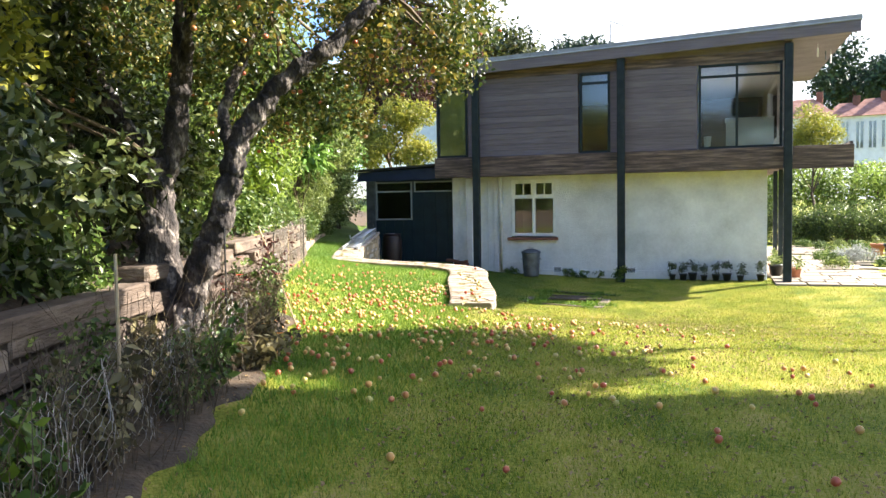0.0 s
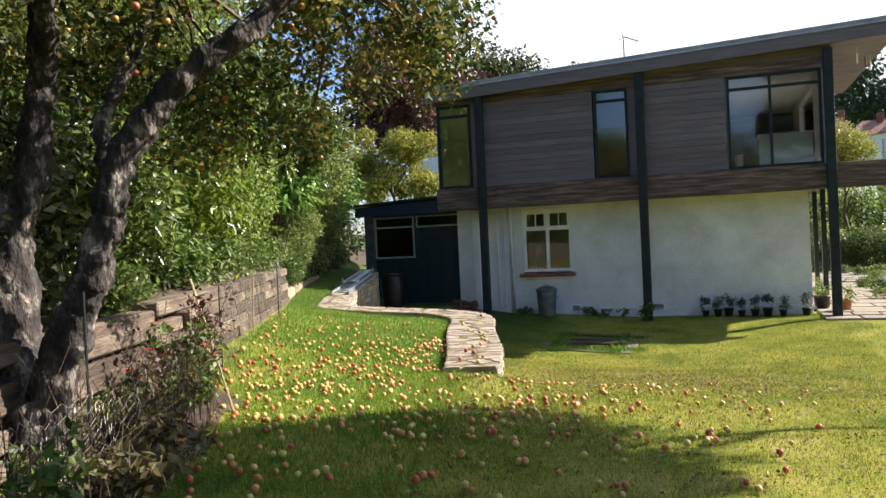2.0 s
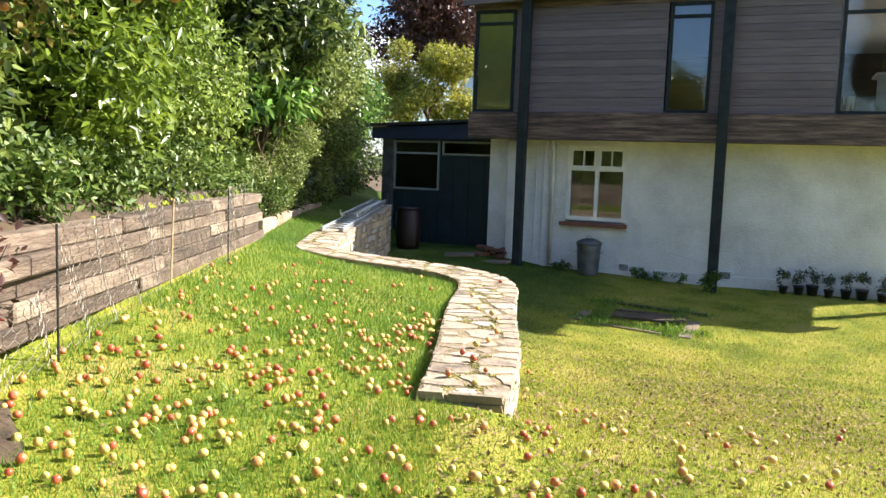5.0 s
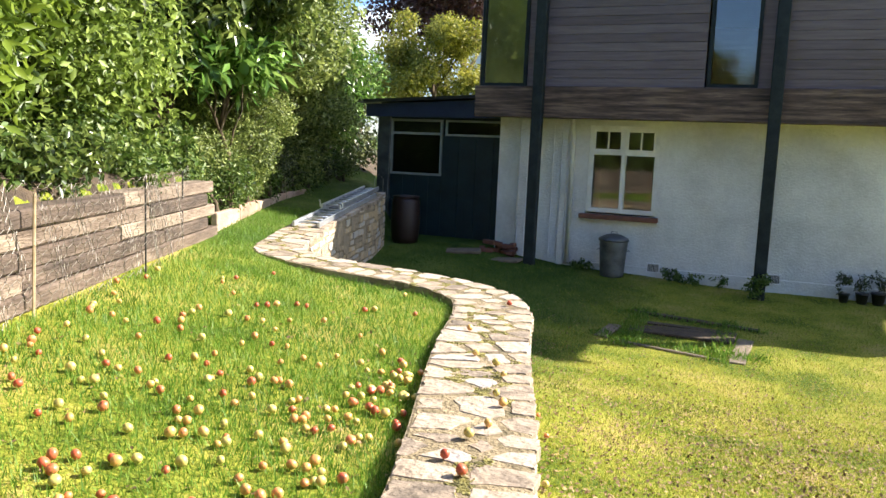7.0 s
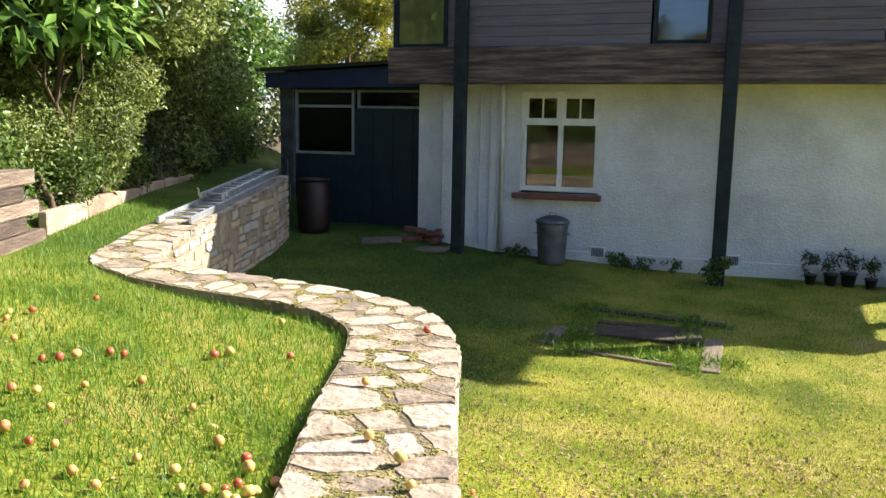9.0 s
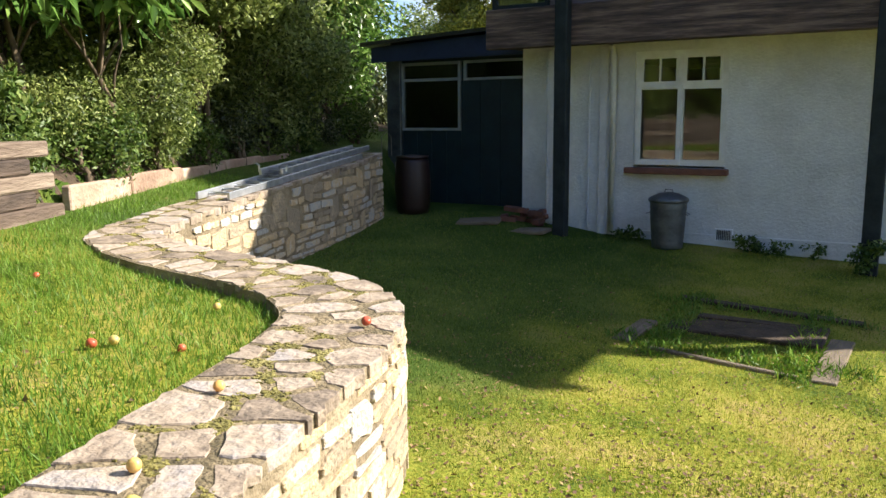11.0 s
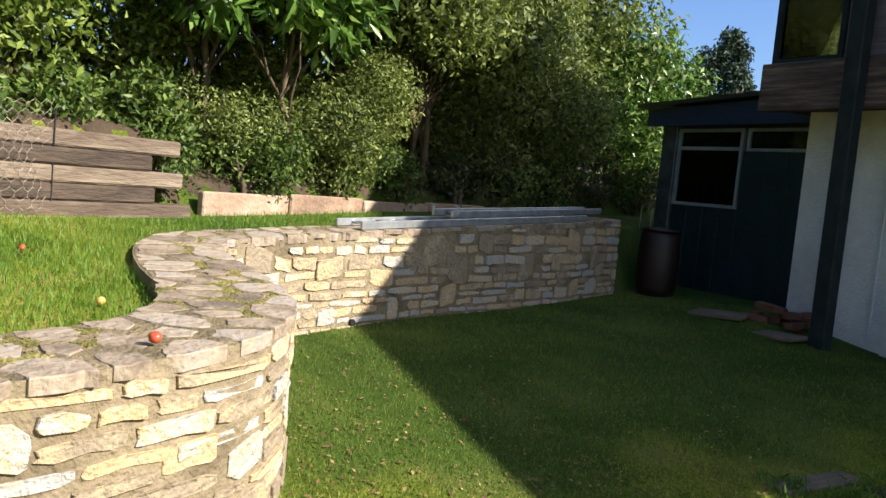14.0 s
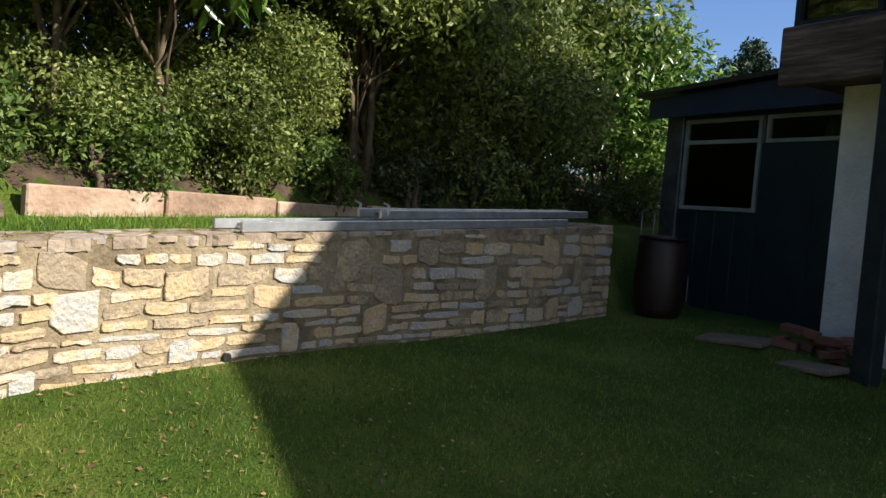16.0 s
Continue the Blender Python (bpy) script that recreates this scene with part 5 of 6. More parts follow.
# dry stems
bm = bmesh.new()
for _ in range(290):
    yy = rb.uniform(-20, -13.6)
    x = rb.uniform(float(timber_x(yy)) + 0.05, float(bed_edge(yy)) - 0.05)
    z = h1(x, yy)
    h = rb.uniform(0.25, 0.8)
    for _ in range(2):
        tube(bm, [(x, yy, z - .02), (x + rb.gauss(0, .06), yy + rb.gauss(0, .06), z + h * .6), (x + rb.gauss(0, .14), yy + rb.gauss(0, .14), z + h)], [0.003, 0.0025, 0.0012], 3, False)
o = part("dry_stems", bm, "twig")
tagged(o, "thin dry plant stems in the bed", "plant", kind="stuff")

# ---- fence: rods, canes and wire netting ----
RODS = [(2.62, -18.62, "black", 1.0, 0, 0), (2.12, -17.35, "cane", 1.02, 0.0, 0.0), (1.42, -15.4, "black", 1.05, 0.0, 0.0), (0.0, -12.28, "black", 0.78, 0, 0), (-0.95, -10.28, "cane", 0.72, 0.03, 0.0),
        (-1.45, -8.86, "black", 0.76, 0, 0), (-2.15, -7.65, "black", 0.72, 0, 0)]
tops = []
for x, y, mt, h, lx, ly in RODS:
    z = h1(x, y)
    bm = tube(bmesh.new(), [(0, 0, -0.05), (lx / 2, ly / 2, h / 2), (lx, ly, h)], 0.007 if mt == "black" else 0.009, 6)
    o = thing("fence_rod" if mt == "black" else "bamboo_cane", bm, mt, "thin dark metal fence rod pushed into the ground" if mt == "black" else "thin pale bamboo cane pushed into the ground", "garden stake")
    o.location = (x, y, z)
    tops.append(Vector((x, y, z)))
bm = tube(bmesh.new(), [(0, 0, 0), (-0.37, 0.27, 0.52), (-0.72, 0.52, 0.98)], 0.010, 6)
o = thing("bamboo_cane", bm, "cane", "pale bamboo cane leaning across the bed", "garden stake")
o.location = (0.98, -13.55, h1(0.98, -13.55))


def netting(a, b, h, seed):
    """Hexagonal wire netting between two stakes."""
    rng = random.Random(seed)
    bm = bmesh.new()
    ln = (b - a).length
    cw, ch = 0.075, 0.065
    nx, nz = int(ln / cw), int(h / ch)

    def P(u, w):
        sag = 0.05 * math.sin(u / ln * math.pi)
        wav = 0.05 * math.sin(u * 5 + seed) * (w / h) + 0.03 * math.sin(u * 13 + w * 9)
        p = a.lerp(b, u / ln)
        n = Vector((-(b - a).y, (b - a).x, 0)).normalized()
        return p + n * wav + Vector((0, 0, w * (1 - sag)))
    r = 0.0018
    for j in range(nz):
        for i2 in range(nx):
            o2 = cw / 2 if j % 2 else 0
            u, w2 = i2 * cw + o2, j * ch
            for q in (((u, w2), (u, w2 + ch * 0.5)), ((u, w2 + ch * 0.5), (u + cw / 2, w2 + ch)), ((u, w2 + ch * 0.5), (u - cw / 2, w2 + ch))):
                p0, p1 = P(*q[0]), P(*q[1])
                tube(bm, [p0, p1], r, 3, False)
    return bm


for k in range(len(tops) - 1):
    hh = 0.62 if k < 2 else 0.5 if k == 2 else 0.8
    o = part("wire_netting", netting(tops[k], tops[k + 1], hh, k), "wire")
    tagged(o, "sagging rusty hexagonal wire netting along the bed", "fence")

# ---- things by the house ----
bx0, by0 = 0.49, -0.42
bz = h1(bx0, by0)
binn = empty("dustbin", (bx0, by0, bz), "galvanised metal dustbin with a domed lid against the wall", "dustbin")
prof = [(0.185, 0.0), (0.19, 0.02)]
for k in range(7):
    z = 0.05 + k * 0.075
    prof += [(0.195 + k * 0.005, z), (0.198 + k * 0.005, z + 0.025), (0.195 + k * 0.005, z + 0.05)]
prof += [(0.235, 0.60), (0.22, 0.605)]
part("body", lathe(prof, sides=28), "galv", binn, smooth=True)
lid = part("lid", lathe([(0.245, 0.585), (0.25, 0.61), (0.235, 0.635), (0.12, 0.69), (0.03, 0.705), (0.01, 0.706)], sides=28), "galv", binn, "domed bluish lid", smooth=True)
part("handle", tube(bmesh.new(), [(-0.05, 0, 0.70), (-0.045, 0, 0.735), (0.045, 0, 0.735), (0.05, 0, 0.70)], 0.007, 6), "galv", lid)
for s in (-1, 1):
    part("side_handle", tube(bmesh.new(), [(s * 0.215, -0.06, 0.45), (s * 0.26, -0.05, 0.43), (s * 0.26, 0.05, 0.43), (s * 0.215, 0.06, 0.45)], 0.006, 6), "galv", binn)

rx, ry = -3.3, -0.45
rz0 = h1(rx, ry)
bar = empty("water_butt", (rx, ry, rz0), "dark red-brown barrel beside the shed", "barrel")
part("body", lathe([(0.22, 0), (0.25, 0.1), (0.27, 0.4), (0.25, 0.75), (0.23, 0.82)], sides=24), "rust", bar, smooth=True)
part("lid", lathe([(0.245, 0.822), (0.245, 0.85), (0.03, 0.87)], sides=24), "rust", bar, smooth=True)

rr = random.Random(9)
for k in range(14):
    x, y = -1.45 + rr.gauss(0, 0.16), -0.42 + rr.gauss(0, 0.12)
    b = thing("brick", B(-0.107, 0.107, -0.05, 0.05, 0, 0.065, 0.006), "brick", "loose red brick in a small heap at the house corner", "brick", "bricks at the corner")
    b.matrix_world = pose(x, y, h1(x, y) + 0.07 * (k // 5), rr.uniform(-8, 8), rr.uniform(-8, 8), rr.uniform(0, 180))
for k, (x, y, sx, sy) in enumerate(((-1.2, -0.85, .24, .16), (-2.0, -0.8, .3, .2))):
    b = thing("stone_slab", B(-sx, sx, -sy, sy, -0.02, 0.03, 0.012), "plank", "flat grey stone slab lying by the house", "stone")
    b.matrix_world = pose(x, y, h1(x, y) + 0.01, 2, -3, 20 * k)

# planks round the old sunken frame in the lawn
PL = [((1.12, -4.15), (1.16, -3.45), .17), ((2.67, -4.30), (2.72, -3.20), .19), ((1.20, -2.55), (2.85, -2.62), .13), ((1.35, -4.16), (2.5, -4.26), .05), ((1.5, -3.05), (2.6, -2.95), .14)]
for k, (a, b, w) in enumerate(PL):
    a, b = Vector((*a, h1(*a))), Vector((*b, h1(*b)))
    d = b - a
    dark = k in (2, 4)
    o = thing("old_plank", B(-d.length / 2, d.length / 2, -w / 2, w / 2, -0.03, 0.02, 0.008), "soil" if dark else "plank", "dark rotting plank sunk in the lawn" if dark else "weathered grey plank sunk in the lawn round a rough patch", "plank")
    o.matrix_world = Matrix.Translation((a + b) / 2) @ Matrix.Rotation(math.atan2(d.y, d.x), 4, "Z") @ Matrix.Rotation(-math.asin(d.z / d.length), 4, "Y")
o = thing("drain_cover", B(-0.7, 0.6, -0.3, 0.25, -0.02, 0.02, 0.01), "soil", "old dark cover board sunk in the grass", "cover")
o.location = (2.0, -3.25, h1(2.0, -3.25) + 0.005)
# tufts along planks
tx, ty = rg.uniform(1.0, 3.0, 6000), rg.uniform(-4.4, -2.4, 6000)
ok = (np.abs(ty + 4.05) < 0.14) | (np.abs(tx - 1.38) < 0.14) | (np.abs(tx - 2.48) < 0.12) | (np.abs(ty + 2.75) < 0.06)
tx, ty = tx[ok], ty[ok]
pts = np.stack([tx, ty, height(tx, ty)], 1)
v, f = leaves(pts, np.tile([0, 0, 0.2], (len(pts), 1)), 0.09, 0.09, rg, -1.6, 0.5)
tagged(new("grass_tufts", raw_mesh("grass_tufts", v, f, "grass")), "long grass tufts round the planks", "grass", kind="stuff")

# pots along the wall
for k, x in enumerate((3.95, 4.2, 4.42, 4.68, 4.95, 5.2, 5.5, 5.95)):
    y = -0.28 + 0.03 * (k % 3)
    z = h1(x, y)
    pot = empty("plant_pot", (x, y, z), "small black plastic pot with a dark leafy plant by the wall", "plant pot", "pots along the wall")
    s = 0.8 + 0.25 * ((k * 7) % 3) / 2
    part("pot", lathe([(0.07 * s, 0), (0.095 * s, 0.15 * s), (0.105 * s, 0.15 * s), (0.105 * s, 0.18 * s), (0.09 * s, 0.18 * s)], sides=16), "black", pot, smooth=True)
    part("soil", lathe([(0.088 * s, 0.165 * s), (0.087 * s, 0.17 * s)], sides=16), "soil", pot)
    cl = [(rr.gauss(0, .05), rr.gauss(0, .05), 0.18 * s + rr.uniform(0.05, 0.26), .06, .06, .07) for _ in range(7)]
    c = new("foliage", crown_mesh("foliage", cl, 260, 0.05, "holly", 300 + k, 0.4, 0, 0.2, 0.1))
    c.parent = pot
cl = [(rr.gauss(0, .08), rr.gauss(0, .05), rr.uniform(0.05, 0.35), .08, .08, .08) for _ in range(10)]
vine = empty("creeper", (2.72, -0.75, h1(2.72, -.75)), "small green creeper at the foot of the post", "plant")
c = new("foliage", crown_mesh("foliage", cl, 700, 0.05, "weed", 320, 0.6, 0, 0.2, 0.1))
c.parent = vine
for k, (x, n2) in enumerate(((-0.15, 300), (0.05, 200), (1.35, 260), (1.55, 260), (1.8, 200), (2.2, 160))):
    w2 = empty("weed", (x, -0.18, h1(x, -0.18)), "small weed growing at the foot of the wall", "plant")
    cl = [(rr.gauss(0, .07), rr.gauss(0, .03), rr.uniform(0.02, 0.16), .06, .05, .05) for _ in range(5)]
    c = new("foliage", crown_mesh("foliage", cl, n2, 0.045, "weed", 330 + k, 0.6, 0, 0.2, 0.1))
    c.parent = w2
# terracotta pots and odds by the east corner
for k, (x, y, s, mt) in enumerate(((6.75, 0.2, 1.0, "terracotta"), (6.35, 0.6, 1.2, "black"), (6.35, 1.1, 1.1, "terracotta"), (6.4, 1.6, 1.3, "white"), (10.3, 8.0, 1.8, "black"), (10.0, 8.6, 1.6, "terracotta"))):
    pot = empty("plant_pot", (x, y, h1(x, y) + 0.03), "%s pot with a green plant on the paving" % {"black": "black plastic", "terracotta": "orange terracotta", "white": "pale stone"}[mt], "plant pot")
    part("pot", lathe([(0.09 * s, 0), (0.125 * s, 0.2 * s), (0.14 * s, 0.2 * s), (0.14 * s, 0.24 * s), (0.12 * s, 0.24 * s)], sides=18), mt, pot, smooth=True)
    cl = [(rr.gauss(0, .07), rr.gauss(0, .07), 0.26 * s + rr.uniform(0.0, 0.2), .08, .08, .08) for _ in range(6)]
    c = new("foliage", crown_mesh("foliage", cl, 300, 0.06, "olive", 340 + k, 0.4, 0, 0.2, 0.1))
    c.parent = pot
gb = empty("silver_bush", (8.75, 5.0, h1(8.75, 5.0)), "rounded silvery grey-leaved bush on the paving", "shrub")
c = new("foliage", crown_mesh("foliage", clump_cloud((0, 0, 0.25), (0.5, 0.4, 0.25), 16, 0.2, 5, low=-0.3), 5000, 0.05, "grey", 350, 0.4, 0.1, 0, 0.2))
c.parent = gb
for k in range(34):
    x, y = rr.uniform(8.0, 15), rr.uniform(1.5, 13)
    w2 = empty("terrace_plant", (x, y, h1(x, y)), "low green plant growing between the paving", "plant")
    c = new("foliage", crown_mesh("foliage", clump_cloud((0, 0, 0.12), (0.35, 0.3, 0.18), 8, 0.15, k, low=-0.2), 900, 0.06, "olive" if k % 2 else "weed", 360 + k, 0.4, 0.1, 0, 0.2))
    c.parent = w2

# ladder on the wall
def wall_dir(s):
    a, b = wall_at(s - 0.1, 0, 0), wall_at(s + 0.1, 0, 0)
    return (b - a).normalized()


S0 = float(WS[np.argmin(np.hypot(WP[:, 0] + 2.33, WP[:, 1] + 5.35))])
lad = empty("ladder", (-2.4, -5.4, 1.0), "aluminium extension ladder lying along the top of the wall", "ladder")
LO = Vector((-2.4, -5.4, 1.0))
A0, A1 = wall_at(S0, 0, cap_z(S0) + 0.045), wall_at(S0 + 3.6, 0.02, cap_z(S0 + 3.6) + 0.045)
dl = (A1 - A0).normalized()
nl = Vector((dl.y, -dl.x, 0)).normalized()


def ladder_section(a, b, half, up, w, h):
    for sg in (-1, 1):
        bm = bmesh.new()
        ln = (b - a).length
        box(bm, 0, ln, -w / 2, w / 2, -h / 2, h / 2, 0.004)
        m = Matrix.Translation(a + nl * half * sg + Vector((0, 0, up)) - LO) @ (b - a).to_track_quat("X", "Z").to_matrix().to_4x4()
        bm.transform(m)
        part("rail", bm, "alu", lad)
    k = 0.18
    while k < (b - a).length:
        c = a + (b - a).normalized() * k + Vector((0, 0, up)) - LO
        part("rung", tube(bmesh.new(), [c - nl * half, c + nl * half], 0.014, 8), "alu", lad, smooth=True)
        k += 0.25


ladder_section(A0, A1, 0.155, 0.0, 0.03, 0.065)
ladder_section(A0 + dl * 1.2, A0 + dl * 4.0, 0.12, 0.075, 0.03, 0.065)
for sg in (-1, 1):
    c = A0 + dl * 1.25 + nl * 0.155 * sg + Vector((0, 0, 0.07)) - LO
    part("hook", tube(bmesh.new(), [c, c + Vector((0, 0, 0.07)), c - dl * 0.05 + Vector((0, 0, 0.09))], 0.01, 6), "alu", lad)
# plant hoops beyond the wall
for k in range(3):
    x, y = -4.3 + 0.12 * k, 0.2 + 0.2 * k
    z = h1(x, y)
    o = thing("wire_hoop", tube(bmesh.new(), [(0, 0, 0), (0, 0, .3), (.08, .02, .38), (.16, .04, .3), (.16, .04, 0)], 0.006, 5), "wire", "thin metal hoop stuck in the ground by the shed", "hoop")
    o.location = (x, y, z)

# room seen through the upper window
desk = empty("desk", (5.75, 0.35, 3.1), "white desk with a panel front inside the upper room", "desk")
part("top", B(-0.6, 0.5, -0.4, 0.4, 0.72, 0.76, 0.005), "white", desk)
part("panel", B(-0.58, 0.48, -0.38, -0.35, 0, 0.715), "white", desk)
part("side", B(0.45, 0.48, -0.345, 0.38, 0, 0.715), "white", desk)
mon = empty("monitor", (5.6, 0.4, 3.86), "black computer monitor on the desk", "monitor")
part("screen", B(-0.3, 0.3, -0.02, 0.02, 0.08, 0.42, 0.01), "black", mon)
part("stand", B(-0.1, 0.1, -0.08, 0.08, 0, 0.08), "black", mon)
o = thing("white_vase", lathe([(0.07, 0), (0.08, 0.1), (0.09, 0.24), (0.08, 0.25)], sides=16), "white", "small white vase on the window ledge", "vase", smooth=True)
o.location = (4.75, -0.26, 3.18)
hpart("inner_ledge", B(4.56, 6.4, YU + 0.1, YU + 0.3, 3.12, 3.18), "white")

# roof aerial
ae = empty("roof_aerial", (1.95, 4.5, roof_z(1.95)), "thin metal roof mast with a small crooked aerial", "aerial")
part("mast", tube(bmesh.new(), [(0, 0, -0.05), (0, 0, 1.63)], 0.018, 6), "galv", ae)
part("arm", tube(bmesh.new(), [(-0.12, 0, 1.62), (0.02, 0, 1.70), (0.42, 0, 1.52)], 0.016, 6), "galv", ae)
part("arm", tube(bmesh.new(), [(0, 0, 1.60), (-0.03, 0, 1.85)], 0.012, 6), "galv", ae)
for k, x in enumerate((7.3, 7.55, 7.75)):
    o = thing("hanging_ornament", tube(bmesh.new(), [(0, 0, 0), (0, 0, -0.12), (0, 0, -0.14), (0, 0, -0.34), (0, 0, -0.36)], [0.002, 0.002, 0.018, 0.018, 0.004], 6), "galv" if k % 2 else "white", "thin hanging wind ornament under the eaves", "ornament")
    o.location = (x, 1.2 + k * 0.6, roof_z(x) - 0.17)
# telegraph pole far off
tp = empty("telegraph_pole", (-24.5, 27.5, 0), "distant wooden telegraph pole", "pole")
part("pole", tube(bmesh.new(), [(0, 0, 0), (0, 0, 8.0)], [0.14, 0.1], 8), "twig", tp)
part("crossarm", B(-0.6, 0.6, -0.05, 0.05, 7.4, 7.5), "twig", tp)

# ---- stones of the wall ----
rs = random.Random(12)
S_END = float(WS[-1])


def wall_normal(s):
    return Vector((float(np.interp(s, WS, WN[:, 0])), float(np.interp(s, WS, WN[:, 1])), 0)).normalized()


face_stones = []
z_levels = []
z = -0.32
while z < 1.3:
    h = rs.choice((0.03, 0.04, 0.05, 0.06, 0.075, 0.095))
    z_levels.append((z, h))
    z += h + 0.026
skip = {}
for li, (z, h) in enumerate(z_levels):
    s = rs.uniform(-0.1, 0.05)
    while s < S_END:
        ln = rs.uniform(0.12, 0.30) * (1.0 if rs.random() < 0.6 else 1.45)
        s0, s1 = max(s, 0.0), min(s + ln, S_END)
        s += ln + rs.uniform(0.018, 0.04)
        if s1 - s0 < 0.05:
            continue
        mid_s = (s0 + s1) / 2
        if any(a < mid_s < b for a, b in skip.get(li, ())):
            continue
        top = z + h
        if rs.random() < 0.15 and li + 2 < len(z_levels) and s1 - s0 < 0.32:
            up = 2 if rs.random() < 0.35 else 1
            top = z_levels[li + up][0] + z_levels[li + up][1]
            for q in range(up):
                skip.setdefault(li + 1 + q, []).append((s0 - 0.03, s1 + 0.03))
        limit = cap_z(mid_s) - 0.058 + 0.022 * math.sin(mid_s * 9)
        gnd = h1(*wall_at(mid_s, HALF + 0.3, 0)[:2])
        if top < gnd - 0.05 or z > limit - 0.03:
            continue
        top = min(top, limit)
        face_stones.append((s0, s1, z + rs.uniform(-.006, .006), top + (rs.uniform(-.008, .004))))


def face_stone(s0, s1, z0, z1):
    """An irregular broken stone proud of the wall face: verts in world and faces."""
    out0, out1 = HALF - 0.05, HALF + rs.uniform(0.004, 0.016)
    w, h = s1 - s0, z1 - z0
    tilt = rs.uniform(-0.13, 0.13) * h
    cut = [rs.uniform(0, 0.22) if rs.random() < 0.75 else rs.uniform(0.2, 0.42) for _ in range(4)]
    c = []
    for k, (cx, cy) in enumerate(((0, 0), (1, 0), (1, 1), (0, 1))):
        d = min(cut[k] * w, 0.05 + 0.2 * h) * 0.8
        e = cut[k] * h * 0.7
        px = (cx * w) + (d if cx == 0 else -d)
        py = (cy * h) + (e if cy == 0 else -e)
        corner = [(cx * w, py), (px, cy * h)]
        if k in (1, 3):
            corner.reverse()
        c += corner
        nx, ny = ((0.5, 0), (1, 0.5), (0.5, 1), (0, 0.5))[k]
        c.append((nx * w + rs.uniform(-.12, .12) * w * (k % 2 == 0) + (rs.uniform(-.008, .008)), ny * h + rs.uniform(-.009, .009)))
    c = [(s0 + a + rs.uniform(-.004, .004), z0 + b + tilt * (a / w - 0.5) * 2 + rs.uniform(-.006, .006)) for a, b in c]
    ms, mz = (s0 + s1) / 2, (z0 + z1) / 2
    lean = rs.uniform(-0.008, 0.008)
    v = []
    for o2, k in ((out0, 1.0), (out1 - 0.004, 1.0), (out1, 0.965)):
        for a, b in c:
            v.append(wall_at(ms + (a - ms) * k, o2 + lean * (a - ms) / w * (o2 > HALF - 0.02), mz + (b - mz) * k))
    n = len(c)
    f = []
    for r in range(2):
        for i2 in range(n):
            a, b = r * n + i2, r * n + (i2 + 1) % n
            f.append((a, b, b + n, a + n))
    f.append(tuple(range(2 * n, 3 * n)))
    return v, f


face_stones.sort(key=lambda q: (Vector((*wall_at((q[0] + q[1]) / 2, HALF, 0)[:2], 0)) - Vector((2.4, -7.6, 0))).length)
rest = bmesh.new()
count = 0
for st in face_stones:
    v, f = face_stone(*st)
    if count < 300:
        bm = bmesh.new()
        vs = [bm.verts.new(p - WO) for p in v]
        for q in f:
            bm.faces.new([vs[i2] for i2 in q])
        part("stone", bm, "stone", stone_wall)
    else:
        vs = [rest.verts.new(p - WO) for p in v]
        for q in f:
            rest.faces.new([vs[i2] for i2 in q])
    count += 1
# end face of the wall
endbm = bmesh.new()
for k in range(9):
    z0 = 0.30 + k * 0.052
    sh = rs.uniform(-0.09, 0.09)
    for j in range(2):
        a = (-HALF + 0.008, sh + 0.008)[j]
        b = (sh - 0.008, HALF - 0.006)[j]
        vs = []
        for s in (0.02, -0.014 - 0.006 * ((k + j) % 2)):
            for o2, zz in ((a, z0), (b, z0 + rs.uniform(0, .008)), (b - rs.uniform(0, .02), z0 + 0.044), (a + rs.uniform(0, .02), z0 + 0.042)):
                p = wall_at(0, o2, zz) + Vector((0.1 * s, -1 * s, 0)) * -1
                vs.append(endbm.verts.new(p - WO))
        for q in ((4, 5, 6, 7), (0, 1, 5, 4), (1, 2, 6, 5), (2, 3, 7, 6), (3, 0, 4, 7)):
            endbm.faces.new([vs[i2] for i2 in q])
bmesh.ops.recalc_face_normals(endbm, faces=endbm.faces)
tagged(part("end_stones", endbm, "stone_end", stone_wall, "dull brown and buff end stones"), kind="stuff")
bmesh.ops.recalc_face_normals(rest, faces=rest.faces)
tagged(part("further_stones", rest, "stone_i", stone_wall, "buff and grey stones of the wall"), kind="stuff")

# cap: irregular flags, each the ground nearest to its own seed
seeds = []
tries = 0
while tries < 9000:
    tries += 1
    c = (rs.uniform(0.05, S_END - 0.05), rs.uniform(-HALF + 0.03, HALF - 0.03), rs.choice((0.14, 0.17, 0.21, 0.27)))
    if all(math.hypot(c[0] - q[0], (c[1] - q[1]) * 1.15) > (c[2] + q[2]) / 2 for q in seeds):
        seeds.append(c)


def clip_cell(poly, px, py, nx, ny):
    """The part of a polygon behind a line through p with normal n."""
    out = []
    for (ax, ay), (bx2, by2) in zip(poly, poly[1:] + poly[:1]):
        da, db = (ax - px) * nx + (ay - py) * ny, (bx2 - px) * nx + (by2 - py) * ny
        if da <= 0:
            out.append((ax, ay))
        if (da < 0) != (db < 0):
            t = da / (da - db)
            out.append((ax + (bx2 - ax) * t, ay + (by2 - ay) * t))
    return out


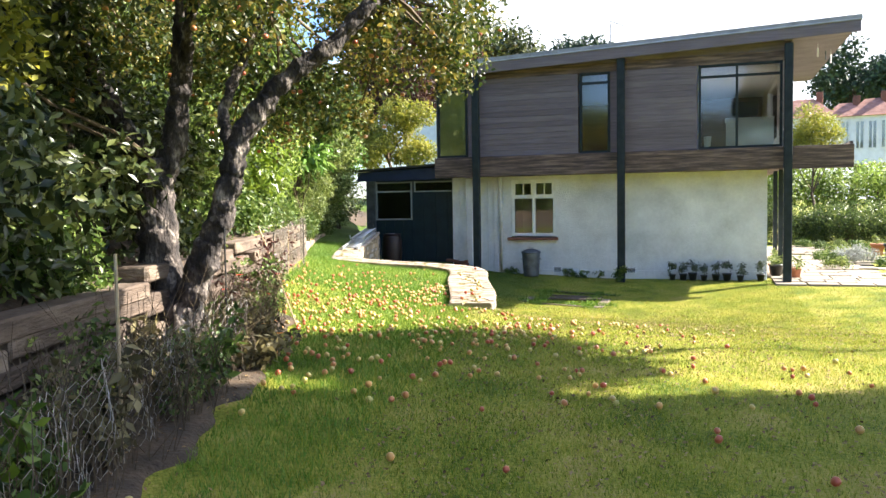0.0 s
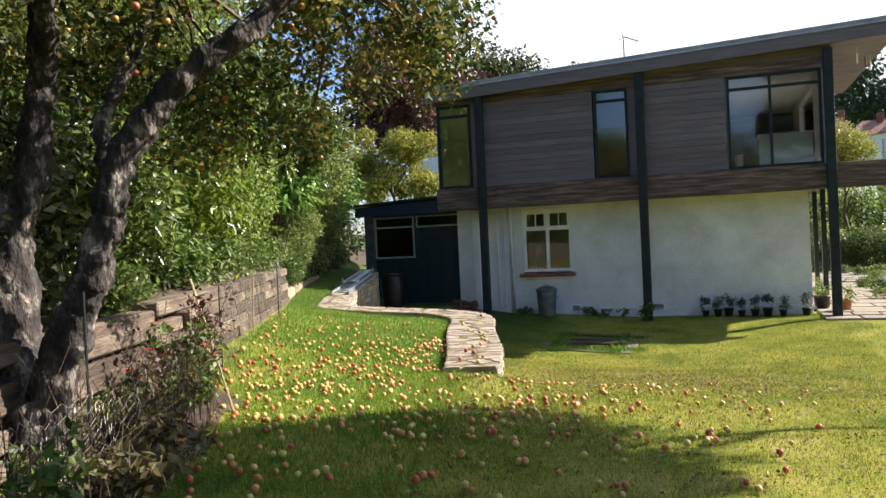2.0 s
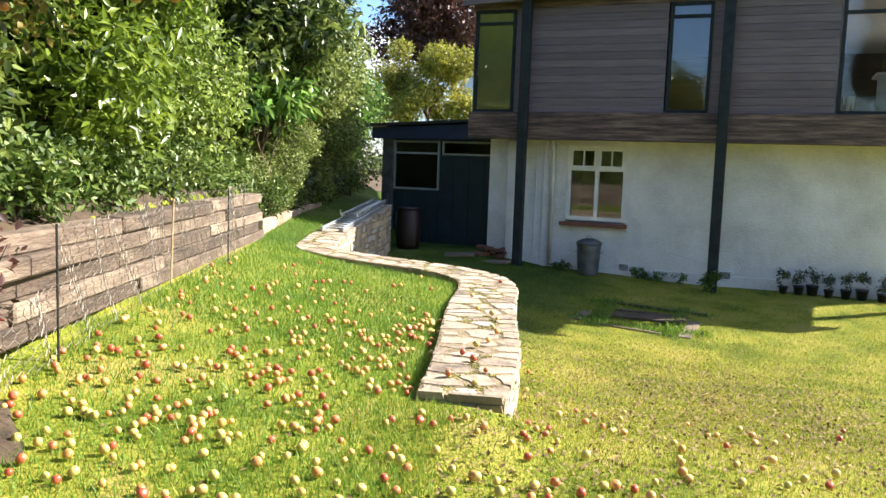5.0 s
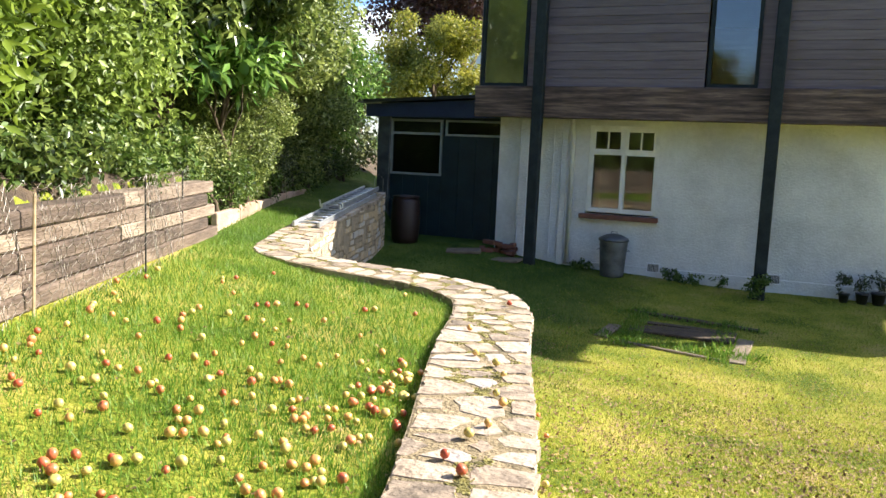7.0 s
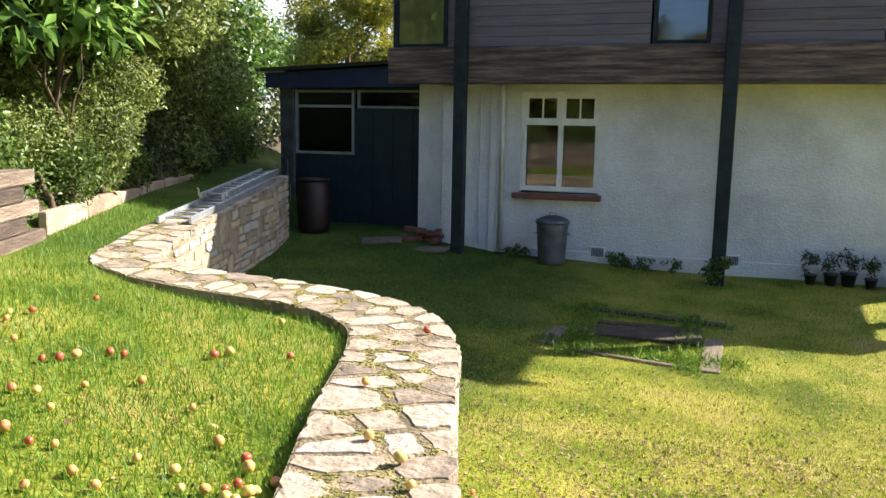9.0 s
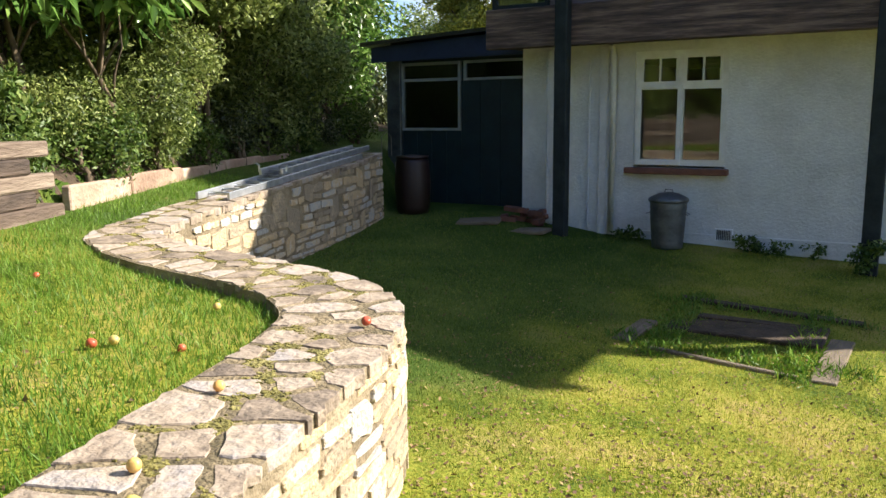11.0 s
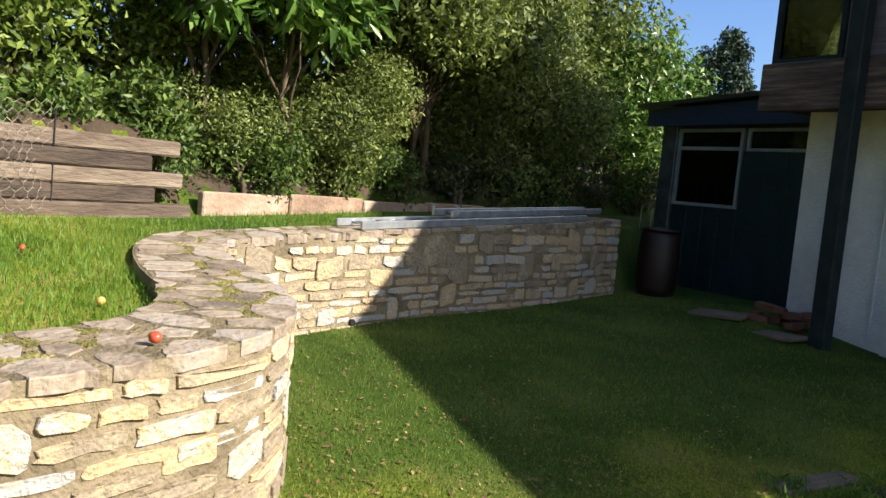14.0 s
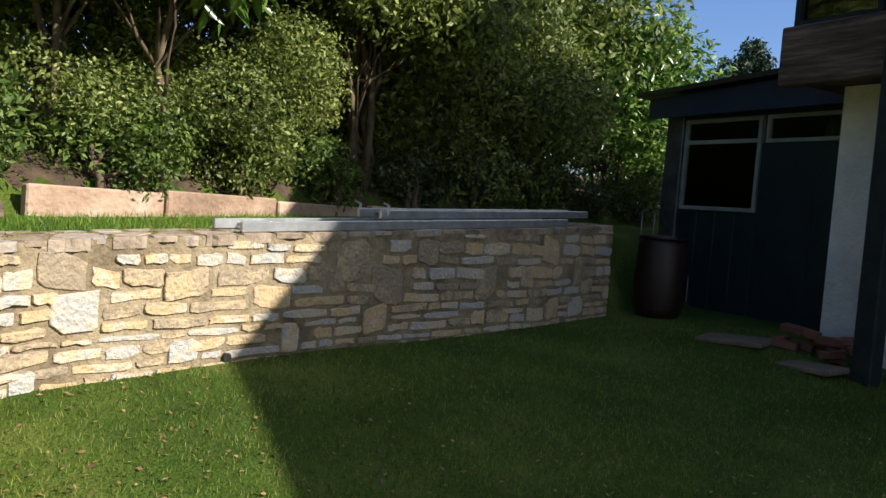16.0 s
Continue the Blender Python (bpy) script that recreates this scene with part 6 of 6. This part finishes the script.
joints = []
for cs, co, cr2 in seeds:
    poly = [(max(0, cs - 0.6), -HALF), (min(S_END, cs + 0.6), -HALF), (min(S_END, cs + 0.6), HALF + 0.012), (max(0, cs - 0.6), HALF + 0.012)]
    for qs, qo, qr in seeds:
        if (qs, qo) != (cs, co) and abs(qs - cs) < 0.8:
            d = math.hypot(qs - cs, qo - co)
            k = 0.5 + 0.12 * (cr2 - qr) / 0.13
            poly = clip_cell(poly, cs + (qs - cs) * k, co + (qo - co) * k, (qs - cs) / d, (qo - co) / d)
            if len(poly) < 3:
                break
    if len(poly) < 3:
        continue
    joints += poly
    gap = rs.uniform(0.012, 0.034)
    ring = []
    for (ax, ay), (bx2, by2) in zip(poly, poly[1:] + poly[:1]):
        ln = math.hypot(bx2 - ax, by2 - ay)
        m = max(1, int(ln / 0.05))
        for k in range(m):
            t = (k + (0.25 if k == 0 and ln > 0.04 else 0)) / m
            x2, y2 = ax + (bx2 - ax) * t, ay + (by2 - ay) * t
            edge = y2 > HALF - 0.02
            d = math.hypot(x2 - cs, y2 - co) + 1e-6
            g = gap + rs.uniform(-.006, .008)
            ring.append((x2 + (cs - x2) / d * g, y2 if edge else y2 + (co - y2) / d * g))
            if edge:
                ring[-1] = (ring[-1][0], y2 + rs.uniform(-.012, .014))
    face_side = max(p[1] for p in ring) > HALF - 0.01
    depth = rs.uniform(0.02, 0.06) if face_side else 0.03
    dz = rs.uniform(-0.001, 0.005)
    mx, my = sum(p[0] for p in ring) / len(ring), sum(p[1] for p in ring) / len(ring)
    bm = bmesh.new()
    rings2 = [[bm.verts.new(wall_at(mx + (a - mx) * k, my + (b - my) * k, cap_z(max(0, a)) + dz + lift) - WO) for a, b in ring] for lift, k in ((-depth, 0.99), (0.001, 1.0), (0.006, 0.965))]
    n = len(ring)
    for r0, r1 in zip(rings2, rings2[1:]):
        for a in range(n):
            bm.faces.new((r0[a], r0[(a + 1) % n], r1[(a + 1) % n], r1[a]))
    bm.faces.new(rings2[-1])
    bmesh.ops.recalc_face_normals(bm, faces=bm.faces)
    part("cap_stone", bm, "cap", stone_wall)

# moss in the joints of the cap, in patches
bm = bmesh.new()
for a0, b0 in joints:
    if noise.noise(Vector((a0 * 1.1, b0 * 3, 0))) < -0.08 or b0 > HALF - 0.04 or b0 < -HALF + 0.02:
        continue
    for _ in range(8):
        ms, mo = a0 + rs.gauss(0, 0.03), max(-HALF + .02, min(HALF - .05, b0 + rs.gauss(0, 0.022)))
        if not 0.04 < ms < S_END - 0.05:
            continue
        r0 = rs.uniform(0.006, 0.024)
        ring = []
        for k in range(8):
            an = k * math.pi / 4
            rr2 = r0 * rs.uniform(0.5, 1.35)
            ring.append((ms + math.cos(an) * rr2, mo + math.sin(an) * rr2))
        zc = cap_z(max(0, ms))
        lo = [bm.verts.new(wall_at(a, b, zc - 0.002) - WO) for a, b in ring]
        mid = [bm.verts.new(wall_at(ms + (a - ms) * 0.6, mo + (b - mo) * 0.6, zc + rs.uniform(0.005, .010)) - WO) for a, b in ring]
        for k in range(8):
            bm.faces.new((lo[k], lo[(k + 1) % 8], mid[(k + 1) % 8], mid[k]))
        bm.faces.new(mid)
bmesh.ops.recalc_face_normals(bm, faces=bm.faces)
tagged(part("moss_pads", bm, "moss_green", stone_wall, "yellow-green moss in the cap's joints"), kind="stuff")

# paving on the terrace
terr = empty("terrace", (8.0, 3.0, 0), "pale irregular stone paving beside the house", "paving")
terr["kind"] = "structure"
yv = -1.15
while yv < 13:
    dy = rs.uniform(0.45, 0.75)
    xv = 6.15 if yv > 0 else 6.2
    while xv < 16:
        dx = rs.uniform(0.45, 0.95)
        if rs.random() < (0.97 if xv < 8.5 or yv < -0.6 else 0.35):
            mx, my = xv + dx / 2, yv + dy / 2
            o = part("slab", B(-dx / 2 + 0.015, dx / 2 - 0.015, -dy / 2 + 0.015, dy / 2 - 0.015, -0.06, 0.018, 0.01), "paving", terr)
            o.location = Vector((mx, my, h1(mx, my) + 0.02)) - Vector(terr.location)
        xv += dx
    yv += dy
